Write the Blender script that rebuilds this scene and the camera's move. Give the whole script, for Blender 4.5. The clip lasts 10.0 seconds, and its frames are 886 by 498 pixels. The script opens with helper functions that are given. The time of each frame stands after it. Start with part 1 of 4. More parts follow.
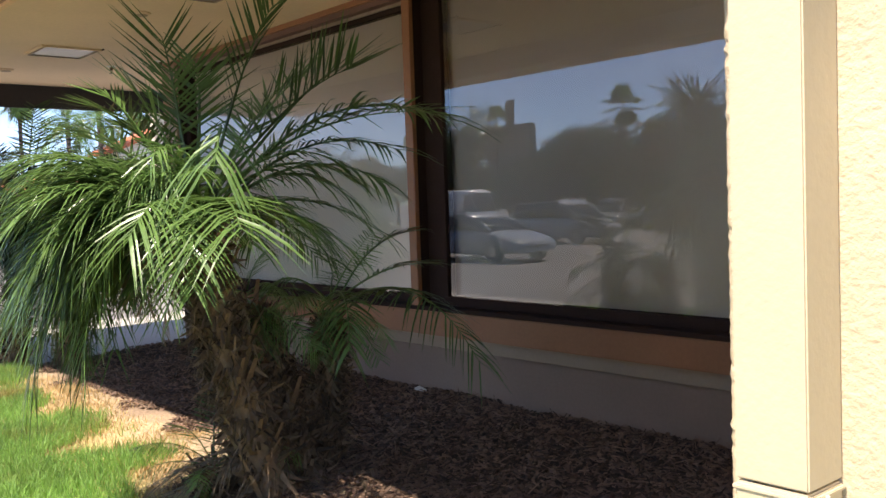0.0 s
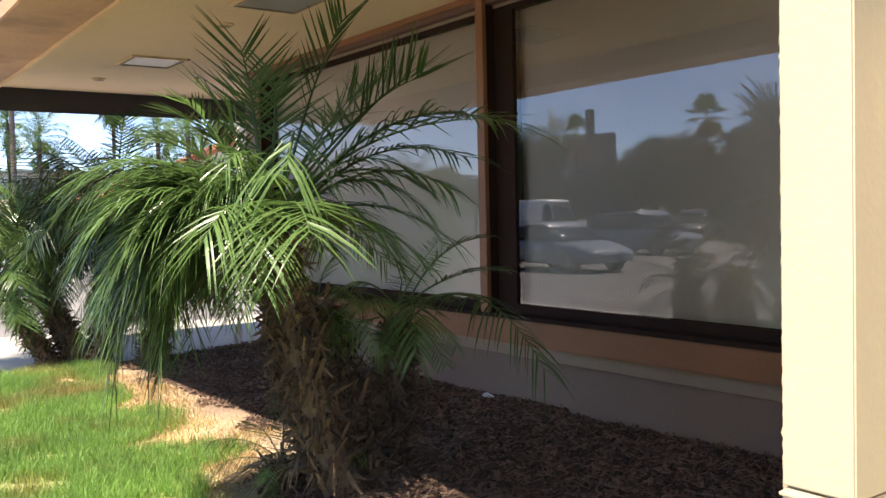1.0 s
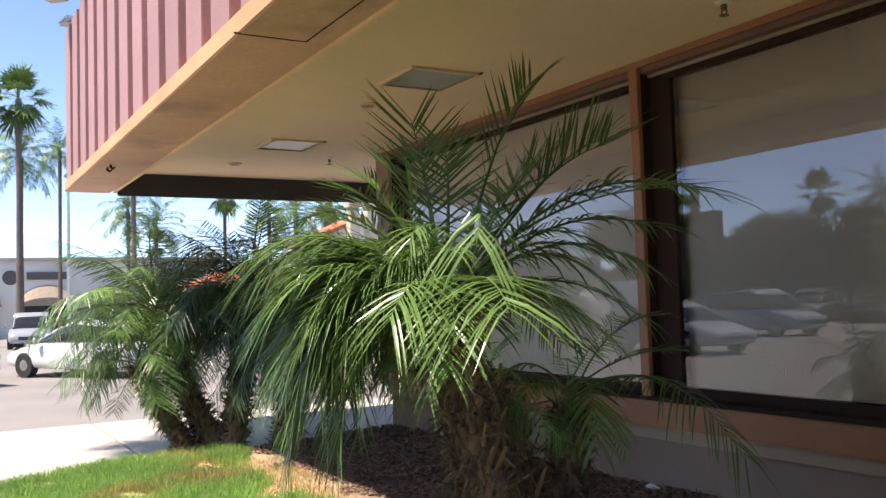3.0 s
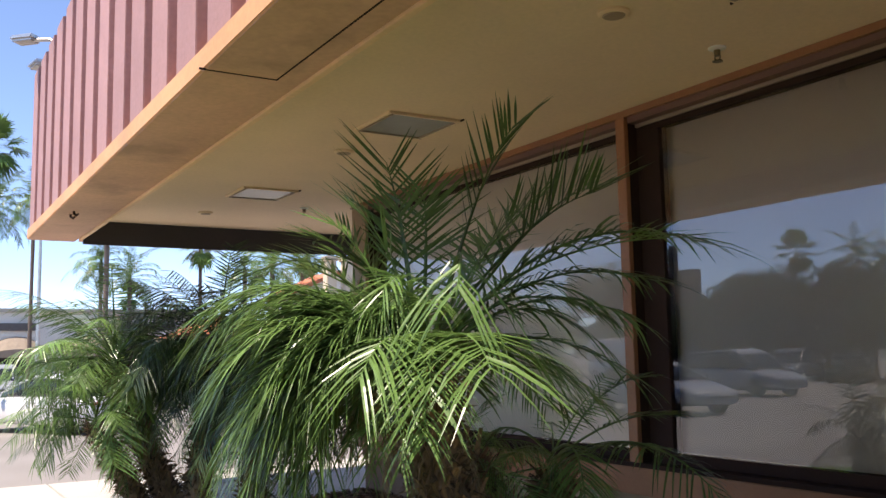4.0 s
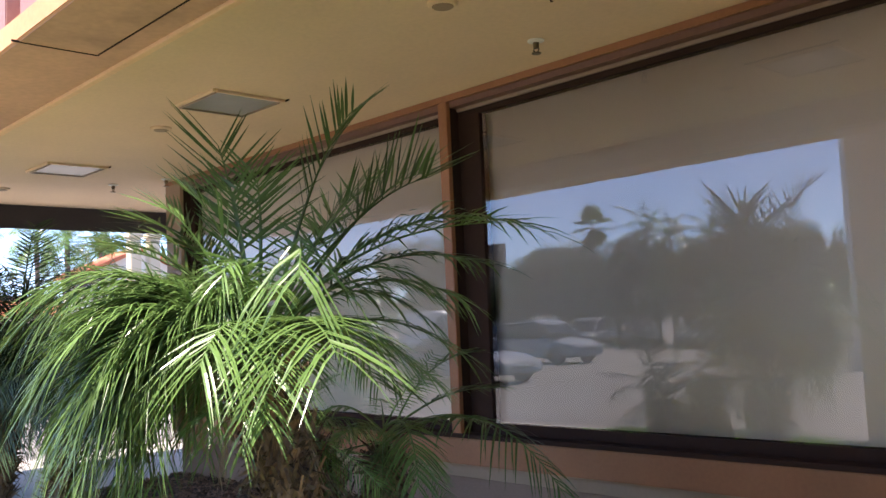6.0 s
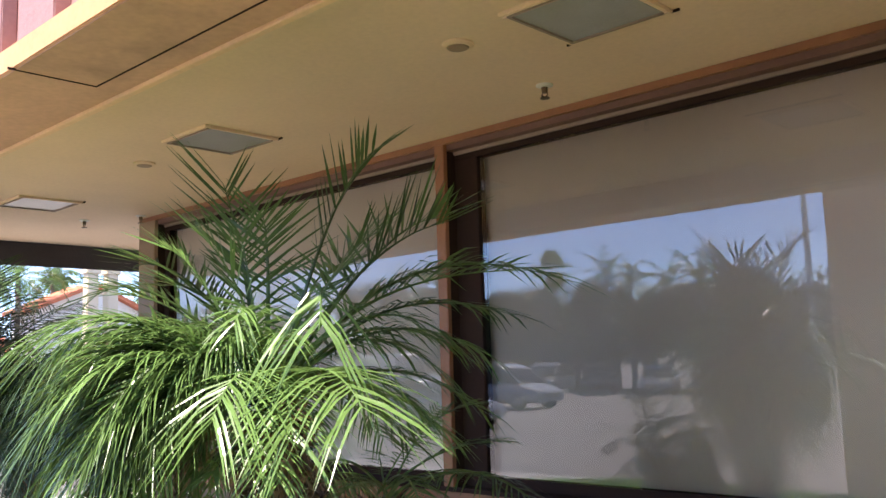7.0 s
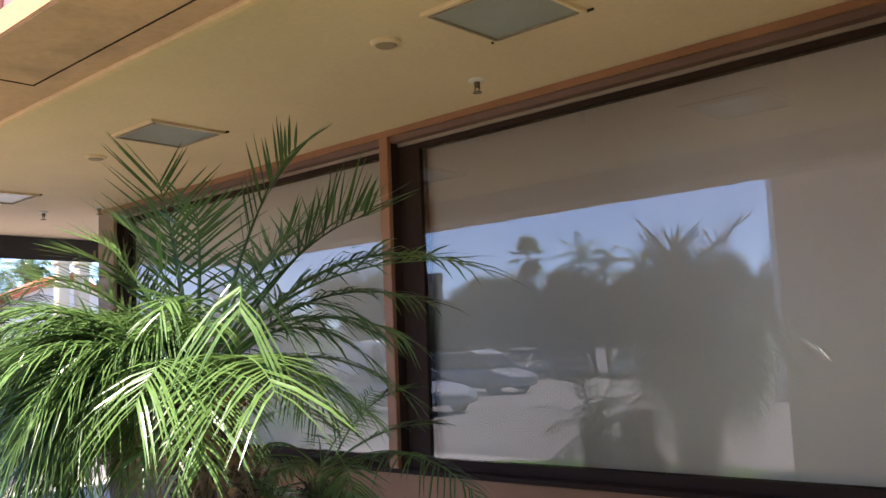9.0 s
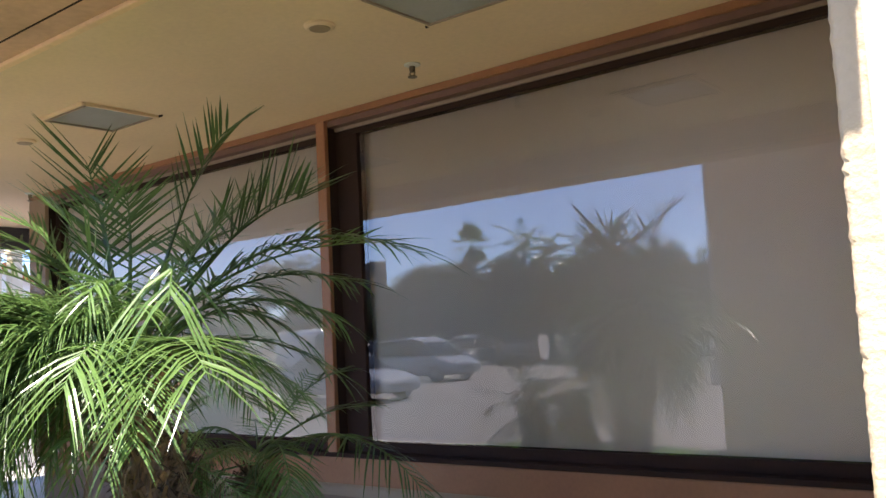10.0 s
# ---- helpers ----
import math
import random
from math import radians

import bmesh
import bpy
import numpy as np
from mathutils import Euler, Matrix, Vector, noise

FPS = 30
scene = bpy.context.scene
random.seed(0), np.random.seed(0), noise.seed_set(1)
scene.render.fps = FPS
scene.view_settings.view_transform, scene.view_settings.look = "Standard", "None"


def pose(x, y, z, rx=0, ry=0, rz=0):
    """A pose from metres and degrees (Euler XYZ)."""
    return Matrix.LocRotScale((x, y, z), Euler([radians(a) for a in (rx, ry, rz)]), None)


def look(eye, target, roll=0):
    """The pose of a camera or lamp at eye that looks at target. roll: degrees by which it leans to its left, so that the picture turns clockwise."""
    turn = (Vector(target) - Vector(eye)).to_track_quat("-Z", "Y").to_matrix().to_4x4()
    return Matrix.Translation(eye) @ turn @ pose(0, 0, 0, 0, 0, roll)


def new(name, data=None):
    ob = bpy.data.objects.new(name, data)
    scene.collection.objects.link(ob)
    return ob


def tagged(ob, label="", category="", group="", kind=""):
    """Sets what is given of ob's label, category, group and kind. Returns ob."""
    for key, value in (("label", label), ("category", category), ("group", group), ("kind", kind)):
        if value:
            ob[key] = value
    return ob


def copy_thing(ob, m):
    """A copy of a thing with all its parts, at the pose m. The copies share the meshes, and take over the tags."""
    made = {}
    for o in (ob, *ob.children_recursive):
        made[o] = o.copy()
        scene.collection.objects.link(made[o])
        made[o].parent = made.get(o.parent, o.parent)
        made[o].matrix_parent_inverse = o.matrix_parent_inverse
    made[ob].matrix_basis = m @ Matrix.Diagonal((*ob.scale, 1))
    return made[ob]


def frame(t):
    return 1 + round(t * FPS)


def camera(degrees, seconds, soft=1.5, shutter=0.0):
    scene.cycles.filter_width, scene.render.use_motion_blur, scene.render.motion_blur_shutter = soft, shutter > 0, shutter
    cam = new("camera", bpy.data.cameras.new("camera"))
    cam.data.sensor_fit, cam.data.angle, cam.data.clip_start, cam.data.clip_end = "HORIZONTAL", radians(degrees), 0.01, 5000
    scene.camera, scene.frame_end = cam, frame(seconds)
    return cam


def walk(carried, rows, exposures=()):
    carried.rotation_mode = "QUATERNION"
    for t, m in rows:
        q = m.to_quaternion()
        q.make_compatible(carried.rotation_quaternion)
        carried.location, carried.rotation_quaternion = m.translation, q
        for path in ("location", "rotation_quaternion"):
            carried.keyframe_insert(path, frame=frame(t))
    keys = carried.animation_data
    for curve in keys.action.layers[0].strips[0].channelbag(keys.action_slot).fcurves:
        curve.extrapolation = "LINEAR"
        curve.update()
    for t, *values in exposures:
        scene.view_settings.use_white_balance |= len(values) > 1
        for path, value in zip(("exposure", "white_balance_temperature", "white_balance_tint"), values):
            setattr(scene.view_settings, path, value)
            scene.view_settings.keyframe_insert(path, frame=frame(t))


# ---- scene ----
cam = camera(52.5, 10.0)
PATH = [
    (0, (5.5, -4.775, 1.539), (3.986, -3.472, 1.438), -2.0),
    (0.5, (5.556, -4.791, 1.525), (3.992, -3.545, 1.485), -1.4),
    (1, (5.584, -4.762, 1.524), (3.962, -3.594, 1.448), -1.3),
    (1.5, (5.55, -4.799, 1.509), (3.913, -3.654, 1.421), -0.8),
    (2, (5.378, -4.957, 1.506), (3.661, -3.933, 1.535), -2.3),
    (2.2, (5.286, -5.015, 1.535), (3.538, -4.046, 1.612), -3.1),
    (3.3, (5.018, -4.922, 1.498), (3.29, -3.925, 1.637), -1.2),
    (3.5, (4.939, -4.805, 1.526), (3.199, -3.835, 1.707), -1.2),
    (4, (4.791, -4.791, 1.515), (3.094, -3.759, 1.75), -1.2),
    (4.5, (4.554, -4.969, 1.553), (2.94, -3.817, 1.814), -2.5),
    (5, (4.582, -5.005, 1.554), (3.072, -3.716, 1.797), -2.6),
    (5.5, (4.768, -4.965, 1.548), (3.281, -3.64, 1.731), -2.6),
    (6, (4.806, -4.956, 1.55), (3.359, -3.586, 1.715), -2.6),
    (6.2, (4.755, -4.985, 1.56), (3.337, -3.586, 1.745), -2.6),
    (7.3, (4.448, -5.037, 1.61), (3.08, -3.602, 1.873), -1.6),
    (7.5, (4.491, -5.007, 1.592), (3.115, -3.579, 1.849), -1.2),
    (8, (4.682, -4.984, 1.593), (3.356, -3.501, 1.804), -2.1),
    (8.5, (4.788, -4.989, 1.585), (3.468, -3.502, 1.8), -2.5),
    (9, (4.815, -4.993, 1.592), (3.474, -3.526, 1.814), -2.4),
    (9.5, (4.859, -4.974, 1.578), (3.56, -3.466, 1.777), -2.4),
    (10, (4.878, -4.988, 1.554), (3.628, -3.439, 1.745), -3.0),
]
walk(cam, [(t, look(eye, target, roll)) for t, eye, target, roll in PATH],
     ((0, 1.7, 7100, 15), (2, 1.8, 7150, 16), (3.5, 1.52, 7100, 17), (4.2, 1.5, 7100, 18), (5, 1.8, 7050, 19), (5.5, 2.06, 6900, 20), (7.5, 2.28, 6700, 20), (10.0, 2.26, 6600, 19)))

# ---- light ----
SUN = Vector((0.03, -0.53, 1.0)).normalized()
world = bpy.data.worlds.new("sky")
scene.world = world
world.use_nodes = True
wn = world.node_tree
sky = wn.nodes.new("ShaderNodeTexSky")
sky.sky_type, sky.sun_disc = "NISHITA", False
sky.sun_elevation = math.asin(SUN.z)
sky.sun_rotation = math.atan2(SUN.x, SUN.y)
sky.air_density, sky.dust_density, sky.ozone_density = 0.62, 0.4, 4.0
sky.altitude = 900
wn.links.new(sky.outputs[0], wn.nodes["Background"].inputs[0])
wn.nodes["Background"].inputs[1].default_value = 0.125
sun = new("sun", bpy.data.lights.new("sun", "SUN"))
sun.data.energy, sun.data.angle, sun.data.color = 3.2, radians(0.55), (1.0, 0.94, 0.84)
sun.matrix_world = look(SUN * 30, (0, 0, 0))


# ---- materials ----
def material(name, color, rough=0.7, vary=0.15, scale=4.0, fine=60.0, bump=0.1, bump_scale=80.0, metal=0.0, stain=None, per_object=0.0, bump_dist=0.01, island=0.0, transmit=0.0):
    """A surface with broad blotches, fine grain and relief; stain: a second colour in patches."""
    m = bpy.data.materials.new(name)
    m.use_nodes = True
    nt = m.node_tree
    nd, lk = nt.nodes, nt.links
    b = nd["Principled BSDF"]
    b.inputs["Roughness"].default_value, b.inputs["Metallic"].default_value = rough, metal
    co = nd.new("ShaderNodeTexCoord")
    n1, n2 = nd.new("ShaderNodeTexNoise"), nd.new("ShaderNodeTexNoise")
    n1.inputs["Scale"].default_value, n1.inputs["Detail"].default_value = scale, 6
    n2.inputs["Scale"].default_value, n2.inputs["Detail"].default_value = fine, 3
    for n in (n1, n2):
        lk.new(co.outputs["Object"], n.inputs["Vector"])
    r1 = nd.new("ShaderNodeMapRange")
    r1.inputs[1].default_value, r1.inputs[2].default_value = 0.3, 0.7
    r1.inputs[3].default_value, r1.inputs[4].default_value = 1 - vary, 1 + vary
    lk.new(n1.outputs[0], r1.inputs[0])
    r2 = nd.new("ShaderNodeMapRange")
    r2.inputs[1].default_value, r2.inputs[2].default_value = 0.25, 0.75
    r2.inputs[3].default_value, r2.inputs[4].default_value = 1 - vary * 0.6, 1 + vary * 0.6
    lk.new(n2.outputs[0], r2.inputs[0])
    mul = nd.new("ShaderNodeMath")
    mul.operation = "MULTIPLY"
    lk.new(r1.outputs[0], mul.inputs[0]), lk.new(r2.outputs[0], mul.inputs[1])
    last = mul.outputs[0]
    for amount, node, out in ((per_object, "ShaderNodeObjectInfo", "Random"), (island, "ShaderNodeNewGeometry", "Random Per Island")):
        if amount:
            info, rr, mm = nd.new(node), nd.new("ShaderNodeMapRange"), nd.new("ShaderNodeMath")
            rr.inputs[3].default_value, rr.inputs[4].default_value = 1 - amount, 1 + amount
            mm.operation = "MULTIPLY"
            lk.new(info.outputs[out], rr.inputs[0])
            lk.new(last, mm.inputs[0]), lk.new(rr.outputs[0], mm.inputs[1])
            last = mm.outputs[0]
    base = nd.new("ShaderNodeRGB")
    base.outputs[0].default_value = (*color, 1)
    colour = base.outputs[0]
    if stain:
        n3, r3, mix = nd.new("ShaderNodeTexNoise"), nd.new("ShaderNodeMapRange"), nd.new("ShaderNodeMix")
        n3.inputs["Scale"].default_value, n3.inputs["Detail"].default_value = stain[1], 8
        lk.new(co.outputs["Object"], n3.inputs["Vector"])
        r3.inputs[1].default_value, r3.inputs[2].default_value, r3.inputs[4].default_value = stain[2], stain[2] + 0.12, stain[3]
        lk.new(n3.outputs[0], r3.inputs[0])
        mix.data_type = "RGBA"
        lk.new(r3.outputs[0], mix.inputs[0]), lk.new(colour, mix.inputs[6])
        mix.inputs[7].default_value = (*stain[0], 1)
        colour = mix.outputs[2]
    tint = nd.new("ShaderNodeVectorMath")
    tint.operation = "SCALE"
    lk.new(colour, tint.inputs[0]), lk.new(last, tint.inputs[3])
    lk.new(tint.outputs[0], b.inputs["Base Color"])
    if bump:
        n4, bp = nd.new("ShaderNodeTexNoise"), nd.new("ShaderNodeBump")
        n4.inputs["Scale"].default_value, n4.inputs["Detail"].default_value = bump_scale, 4
        lk.new(co.outputs["Object"], n4.inputs["Vector"])
        bp.inputs["Strength"].default_value, bp.inputs["Distance"].default_value = bump, bump_dist
        lk.new(n4.outputs[0], bp.inputs["Height"]), lk.new(bp.outputs[0], b.inputs["Normal"])
    if transmit:
        tr, mx = nd.new("ShaderNodeBsdfTranslucent"), nd.new("ShaderNodeMixShader")
        lk.new(tint.outputs[0], tr.inputs[0])
        mx.inputs[0].default_value = transmit
        lk.new(b.outputs[0], mx.inputs[1]), lk.new(tr.outputs[0], mx.inputs[2])
        lk.new(mx.outputs[0], nd["Material Output"].inputs[0])
    return m


STUCCO = material("stucco_tan", (0.6, 0.485, 0.335), 0.9, 0.07, 3, 50, 0.5, 52, bump_dist=0.012)
STUCCO_WHITE = material("stucco_white", (0.7, 0.68, 0.62), 0.9, 0.08, 0.5, 20, 0.3, 30)
CREAM = material("cream_paint", (0.57, 0.485, 0.345), 0.55, 0.04, 2, 40, 0.12, 60)
SOFFIT = material("soffit_paint", (0.75, 0.57, 0.385), 0.75, 0.07, 0.7, 30, 0.1, 90)
ORANGE = material("fascia_orange_paint", (0.62, 0.33, 0.15), 0.6, 0.12, 1.2, 25, 0.15, 30, stain=((0.36, 0.24, 0.15), 1.6, 0.6, 0.5))
RIBS = material("mansard_purple_brown", (0.36, 0.2, 0.185), 0.65, 0.14, 1.5, 30, 0.2, 60, per_object=0.09)
BROWN = material("brown_trim_paint", (0.29, 0.13, 0.062), 0.5, 0.12, 2, 40, 0.12, 40)
UNDER = material("fascia_underside_paint", (0.57, 0.34, 0.235), 0.65, 0.14, 1.2, 25, 0.15, 30, stain=((0.3, 0.19, 0.13), 1.4, 0.58, 0.55))
LIP = material("fascia_lip_paint", (0.8, 0.55, 0.34), 0.6, 0.1, 1.2, 25, 0.15, 30)
# underside of the window head, darker and more purple than its brown front
UNDERHEAD = material("head_underside_dark", (0.17, 0.09, 0.07), 0.6, 0.12, 2, 40, 0.12, 40)
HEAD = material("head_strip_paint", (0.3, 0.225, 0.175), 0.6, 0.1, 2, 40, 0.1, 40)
# frame brown, darkened to hold the deep shade at the post's side
DARK = material("dark_brown_frame", (0.036, 0.021, 0.017), 0.85, 0.12, 3, 40, 0.1, 40)
DARK.node_tree.nodes["Principled BSDF"].inputs["Specular IOR Level"].default_value = 0.12
BLACKISH = material("dark_header_paint", (0.035, 0.032, 0.035), 0.6, 0.15, 2, 30, 0.1, 40)
BEIGE = material("beige_trim", (0.33, 0.235, 0.155), 0.6, 0.08, 2, 40, 0.1, 40)
SHADE = material("roller_shade_fabric", (0.78, 0.7, 0.59), 0.9, 0.04, 1, 200, 0.1, 300)
WALL_LOW = material("low_wall_paint", (0.25, 0.17, 0.122), 0.85, 0.08, 2, 40, 0.25, 50)
METAL = material("brushed_metal", (0.5, 0.48, 0.45), 0.35, 0.1, 5, 60, 0.05, 80, metal=0.9)
WHITE = material("white_enamel", (0.75, 0.73, 0.68), 0.4, 0.04, 5, 60, 0.05, 80)
LAMP_GLASS = material("light_diffuser", (0.3, 0.3, 0.28), 0.25, 0.06, 3, 60, 0.05, 40)
ASPHALT = material("asphalt", (0.23, 0.212, 0.195), 0.9, 0.14, 0.35, 60, 0.4, 140, stain=((0.19, 0.178, 0.168), 0.25, 0.55, 0.7))
CONCRETE = material("concrete", (0.44, 0.415, 0.37), 0.9, 0.07, 0.8, 40, 0.2, 90)
KERB = material("kerb_concrete", (0.4, 0.385, 0.35), 0.9, 0.1, 1, 40, 0.2, 60)
LINE = material("road_paint", (0.7, 0.69, 0.64), 0.8, 0.1, 3, 60, 0.1, 60)
CHIP = material("bark_chip", (0.15, 0.092, 0.062), 0.9, 0.2, 8, 60, 0.3, 60, island=0.7)
BLADE = material("grass_blade", (0.24, 0.41, 0.1), 0.6, 0.25, 1.2, 20, 0, island=0.35, stain=((0.45, 0.34, 0.13), 0.9, 0.54, 0.8), transmit=0.5)
DRYBLADE = material("dry_grass_blade", (0.52, 0.38, 0.18), 0.7, 0.2, 2, 20, 0, island=0.3, transmit=0.25)
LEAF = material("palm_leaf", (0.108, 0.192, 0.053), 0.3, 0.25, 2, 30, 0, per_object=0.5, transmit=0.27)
# darker bluish copy of the palm leaf: the overhang's shade put into its colour
LEAF_SHADED = material("palm_leaf_shaded", (0.045, 0.078, 0.034), 0.32, 0.25, 2, 30, 0, per_object=0.35, transmit=0.2)
LEAF_DRY = material("dry_palm_leaf", (0.22, 0.165, 0.1), 0.8, 0.25, 2, 30, 0, per_object=0.3)
TRUNK = material("palm_trunk_fibre", (0.145, 0.095, 0.057), 0.95, 0.3, 6, 50, 0.6, 50, island=0.65)
TALLTRUNK = material("tall_palm_trunk", (0.13, 0.1, 0.085), 0.95, 0.2, 2, 30, 0.4, 20)
TREELEAF = material("tree_leaf", (0.055, 0.09, 0.03), 0.55, 0.3, 0.6, 5, 0, island=0.4, transmit=0.15)
BARK = material("tree_bark", (0.12, 0.09, 0.07), 0.95, 0.2, 3, 30, 0.5, 20)
TILE = material("terracotta_roof", (0.5, 0.16, 0.08), 0.85, 0.2, 1.5, 12, 0.5, 9)
TYRE = material("tyre_rubber", (0.02, 0.02, 0.02), 0.85, 0.1)
WINDOW_DARK = material("dark_car_glass", (0.02, 0.024, 0.028), 0.06, 0.05, bump=0)
SHOP_DARK = material("shop_glass", (0.03, 0.035, 0.04), 0.1, 0.1, bump=0)
RED = material("red_lens", (0.4, 0.02, 0.02), 0.25, 0.05, bump=0)
SIGN = material("sign_board", (0.1, 0.09, 0.085), 0.5, 0.1)
AWNING = material("awning_canvas", (0.27, 0.22, 0.17), 0.9, 0.1)


def paint(name, color):
    return material(name, color, 0.25, 0.02, 2, 40, 0, metal=0.1)


GLASS = bpy.data.materials.new("window_glass")
GLASS.use_nodes = True
gn = GLASS.node_tree
gn.nodes.clear()
g_out, g_mix, g_tr, g_gl, g_fr = (gn.nodes.new(k) for k in ("ShaderNodeOutputMaterial", "ShaderNodeMixShader", "ShaderNodeBsdfTransparent", "ShaderNodeBsdfGlossy", "ShaderNodeFresnel"))
g_tr.inputs[0].default_value = (0.95, 0.95, 0.93, 1)
g_gl.inputs["Roughness"].default_value = 0.0
g_gl.inputs["Color"].default_value = (0.92, 0.92, 0.95, 1)
g_fr.inputs["IOR"].default_value = 2.0
for a, b in ((g_fr.outputs[0], g_mix.inputs[0]), (g_tr.outputs[0], g_mix.inputs[1]), (g_gl.outputs[0], g_mix.inputs[2]), (g_mix.outputs[0], g_out.inputs[0])):
    gn.links.new(a, b)


# ---- mesh helpers ----
def box(bm, x0, x1, y0, y1, z0, z1, bevel=0.0):
    vs = [bm.verts.new(p) for p in ((x0, y0, z0), (x1, y0, z0), (x1, y1, z0), (x0, y1, z0), (x0, y0, z1), (x1, y0, z1), (x1, y1, z1), (x0, y1, z1))]
    fs = [bm.faces.new([vs[i] for i in q]) for q in ((0, 3, 2, 1), (4, 5, 6, 7), (0, 1, 5, 4), (1, 2, 6, 5), (2, 3, 7, 6), (3, 0, 4, 7))]
    if bevel:
        es = list({e for f in fs for e in f.edges})
        bmesh.ops.bevel(bm, geom=es, offset=bevel, segments=2, affect="EDGES")
    return bm


def tube(bm, points, radii, sides=10, cap=True):
    """A round, tapered body through the points."""
    rings, prev = [], None
    for i, p in enumerate(points):
        p = Vector(p)
        d = (Vector(points[min(i + 1, len(points) - 1)]) - Vector(points[max(i - 1, 0)])).normalized()
        u = d.cross(Vector((0, 1, 0.01))) if prev is None else prev - d * prev.dot(d)
        if u.length < 1e-4:
            u = d.cross(Vector((1, 0, 0)))
        u.normalize()
        prev, v = u, d.cross(u)
        rings.append([bm.verts.new(p + radii[i] * (math.cos(a) * u + math.sin(a) * v)) for a in (2 * math.pi * k / sides for k in range(sides))])
    for a, b in zip(rings, rings[1:]):
        for k in range(sides):
            bm.faces.new((a[k], a[(k + 1) % sides], b[(k + 1) % sides], b[k]))
    if cap:
        bm.faces.new(rings[0][::-1]), bm.faces.new(rings[-1])
    return bm


def mesh_of(bm, name, mat, smooth=False):
    me = bpy.data.meshes.new(name)
    bmesh.ops.recalc_face_normals(bm, faces=bm.faces)
    bm.to_mesh(me)
    bm.free()
    me.materials.append(mat)
    if smooth:
        for p in me.polygons:
            p.use_smooth = True
    return me


def part(name, bm, mat, parent=None, label="", smooth=False):
    ob = new(name, bm if isinstance(bm, bpy.types.Mesh) else mesh_of(bm, name, mat, smooth))
    if parent is not None:
        ob.parent = parent
    if label:
        ob["label"] = label
    return ob


def thing(name, label, category, group="", at=None):
    ob = new(name)
    ob.empty_display_size = 0.1
    if at is not None:
        ob.matrix_basis = at
    return tagged(ob, label, category, group)


def block(*args, bevel=0.0):
    return box(bmesh.new(), *args, bevel=bevel)


def structure(name, bm, mat, label, category="", smooth=False):
    return tagged(part(name, bm, mat, None, "", smooth), label, category or name.rstrip("_0123456789"), "", "structure")


# ---- ground ----
LAWN_EDGE = -6.0      # lawn ends here towards the car park
WALK_X0 = -8.3


def lawn_end(y):
    """x at which the lawn gives way to the concrete walk."""
    return -4.78 + 0.18 * (y + 2.3) ** 2


def bed_height(x, y):
    """Height of the planted ground."""
    h = 0.1 * math.exp(-((y + 0.2) / 0.9) ** 2) + 0.05 * math.exp(-(((x - 1.1) / 0.8) ** 2 + ((y + 2.2) / 0.7) ** 2))
    h += 0.025 * noise.noise((x * 1.3, y * 1.3, 0)) + 0.012 * noise.noise((x * 5, y * 5, 3))
    return max(h - 0.05, -0.045) if x < -2.0 else h - 0.05


bm = bmesh.new()
xs = [-4000, -400, -60, -20, 20, 60, 400, 4000]
grid = [[bm.verts.new((x, y, -0.2)) for x in xs] for y in xs]
for j in range(7):
    for i in range(7):
        bm.faces.new((grid[j][i], grid[j][i + 1], grid[j + 1][i + 1], grid[j + 1][i]))
structure("ground", bm, ASPHALT, "grey worn asphalt of the car park", "ground")

# soil, mulch and turf in one sheet
SOIL = bpy.data.materials.new("bed_soil_and_turf")
SOIL.use_nodes = True
sn = SOIL.node_tree
sb = sn.nodes["Principled BSDF"]
sb.inputs["Roughness"].default_value = 0.95
s_co, s_sep = sn.nodes.new("ShaderNodeTexCoord"), sn.nodes.new("ShaderNodeSeparateXYZ")
sn.links.new(s_co.outputs["Object"], s_sep.inputs[0])
s_n = sn.nodes.new("ShaderNodeTexNoise")
s_n.inputs["Scale"].default_value, s_n.inputs["Detail"].default_value = 1.6, 6
s_f = sn.nodes.new("ShaderNodeTexNoise")
s_f.inputs["Scale"].default_value, s_f.inputs["Detail"].default_value = 45, 5
sn.links.new(s_co.outputs["Object"], s_n.inputs["Vector"]), sn.links.new(s_co.outputs["Object"], s_f.inputs["Vector"])
s_add = sn.nodes.new("ShaderNodeMath")
s_add.operation = "MULTIPLY_ADD"
s_add.inputs[1].default_value = 1.1
sn.links.new(s_n.outputs[0], s_add.inputs[0]), sn.links.new(s_sep.outputs[1], s_add.inputs[2])
ramp = sn.nodes.new("ShaderNodeValToRGB")
s_map = sn.nodes.new("ShaderNodeMapRange")
s_map.inputs[1].default_value, s_map.inputs[2].default_value = -3.2, -0.6
sn.links.new(s_add.outputs[0], s_map.inputs[0]), sn.links.new(s_map.outputs[0], ramp.inputs[0])
ramp.color_ramp.elements[0].position, ramp.color_ramp.elements[0].color = 0.36, (0.32, 0.33, 0.12, 1)
ramp.color_ramp.elements[1].position, ramp.color_ramp.elements[1].color = 0.95, (0.065, 0.042, 0.03, 1)
for pos, col in ((0.46, (0.52, 0.37, 0.19, 1)), (0.62, (0.46, 0.35, 0.22, 1)), (0.74, (0.26, 0.18, 0.12, 1))):
    e = ramp.color_ramp.elements.new(pos)
    e.color = col
s_r = sn.nodes.new("ShaderNodeMapRange")
s_r.inputs[1].default_value, s_r.inputs[2].default_value, s_r.inputs[3].default_value, s_r.inputs[4].default_value = 0.3, 0.7, 0.7, 1.25
sn.links.new(s_f.outputs[0], s_r.inputs[0])
s_t = sn.nodes.new("ShaderNodeVectorMath")
s_t.operation = "SCALE"
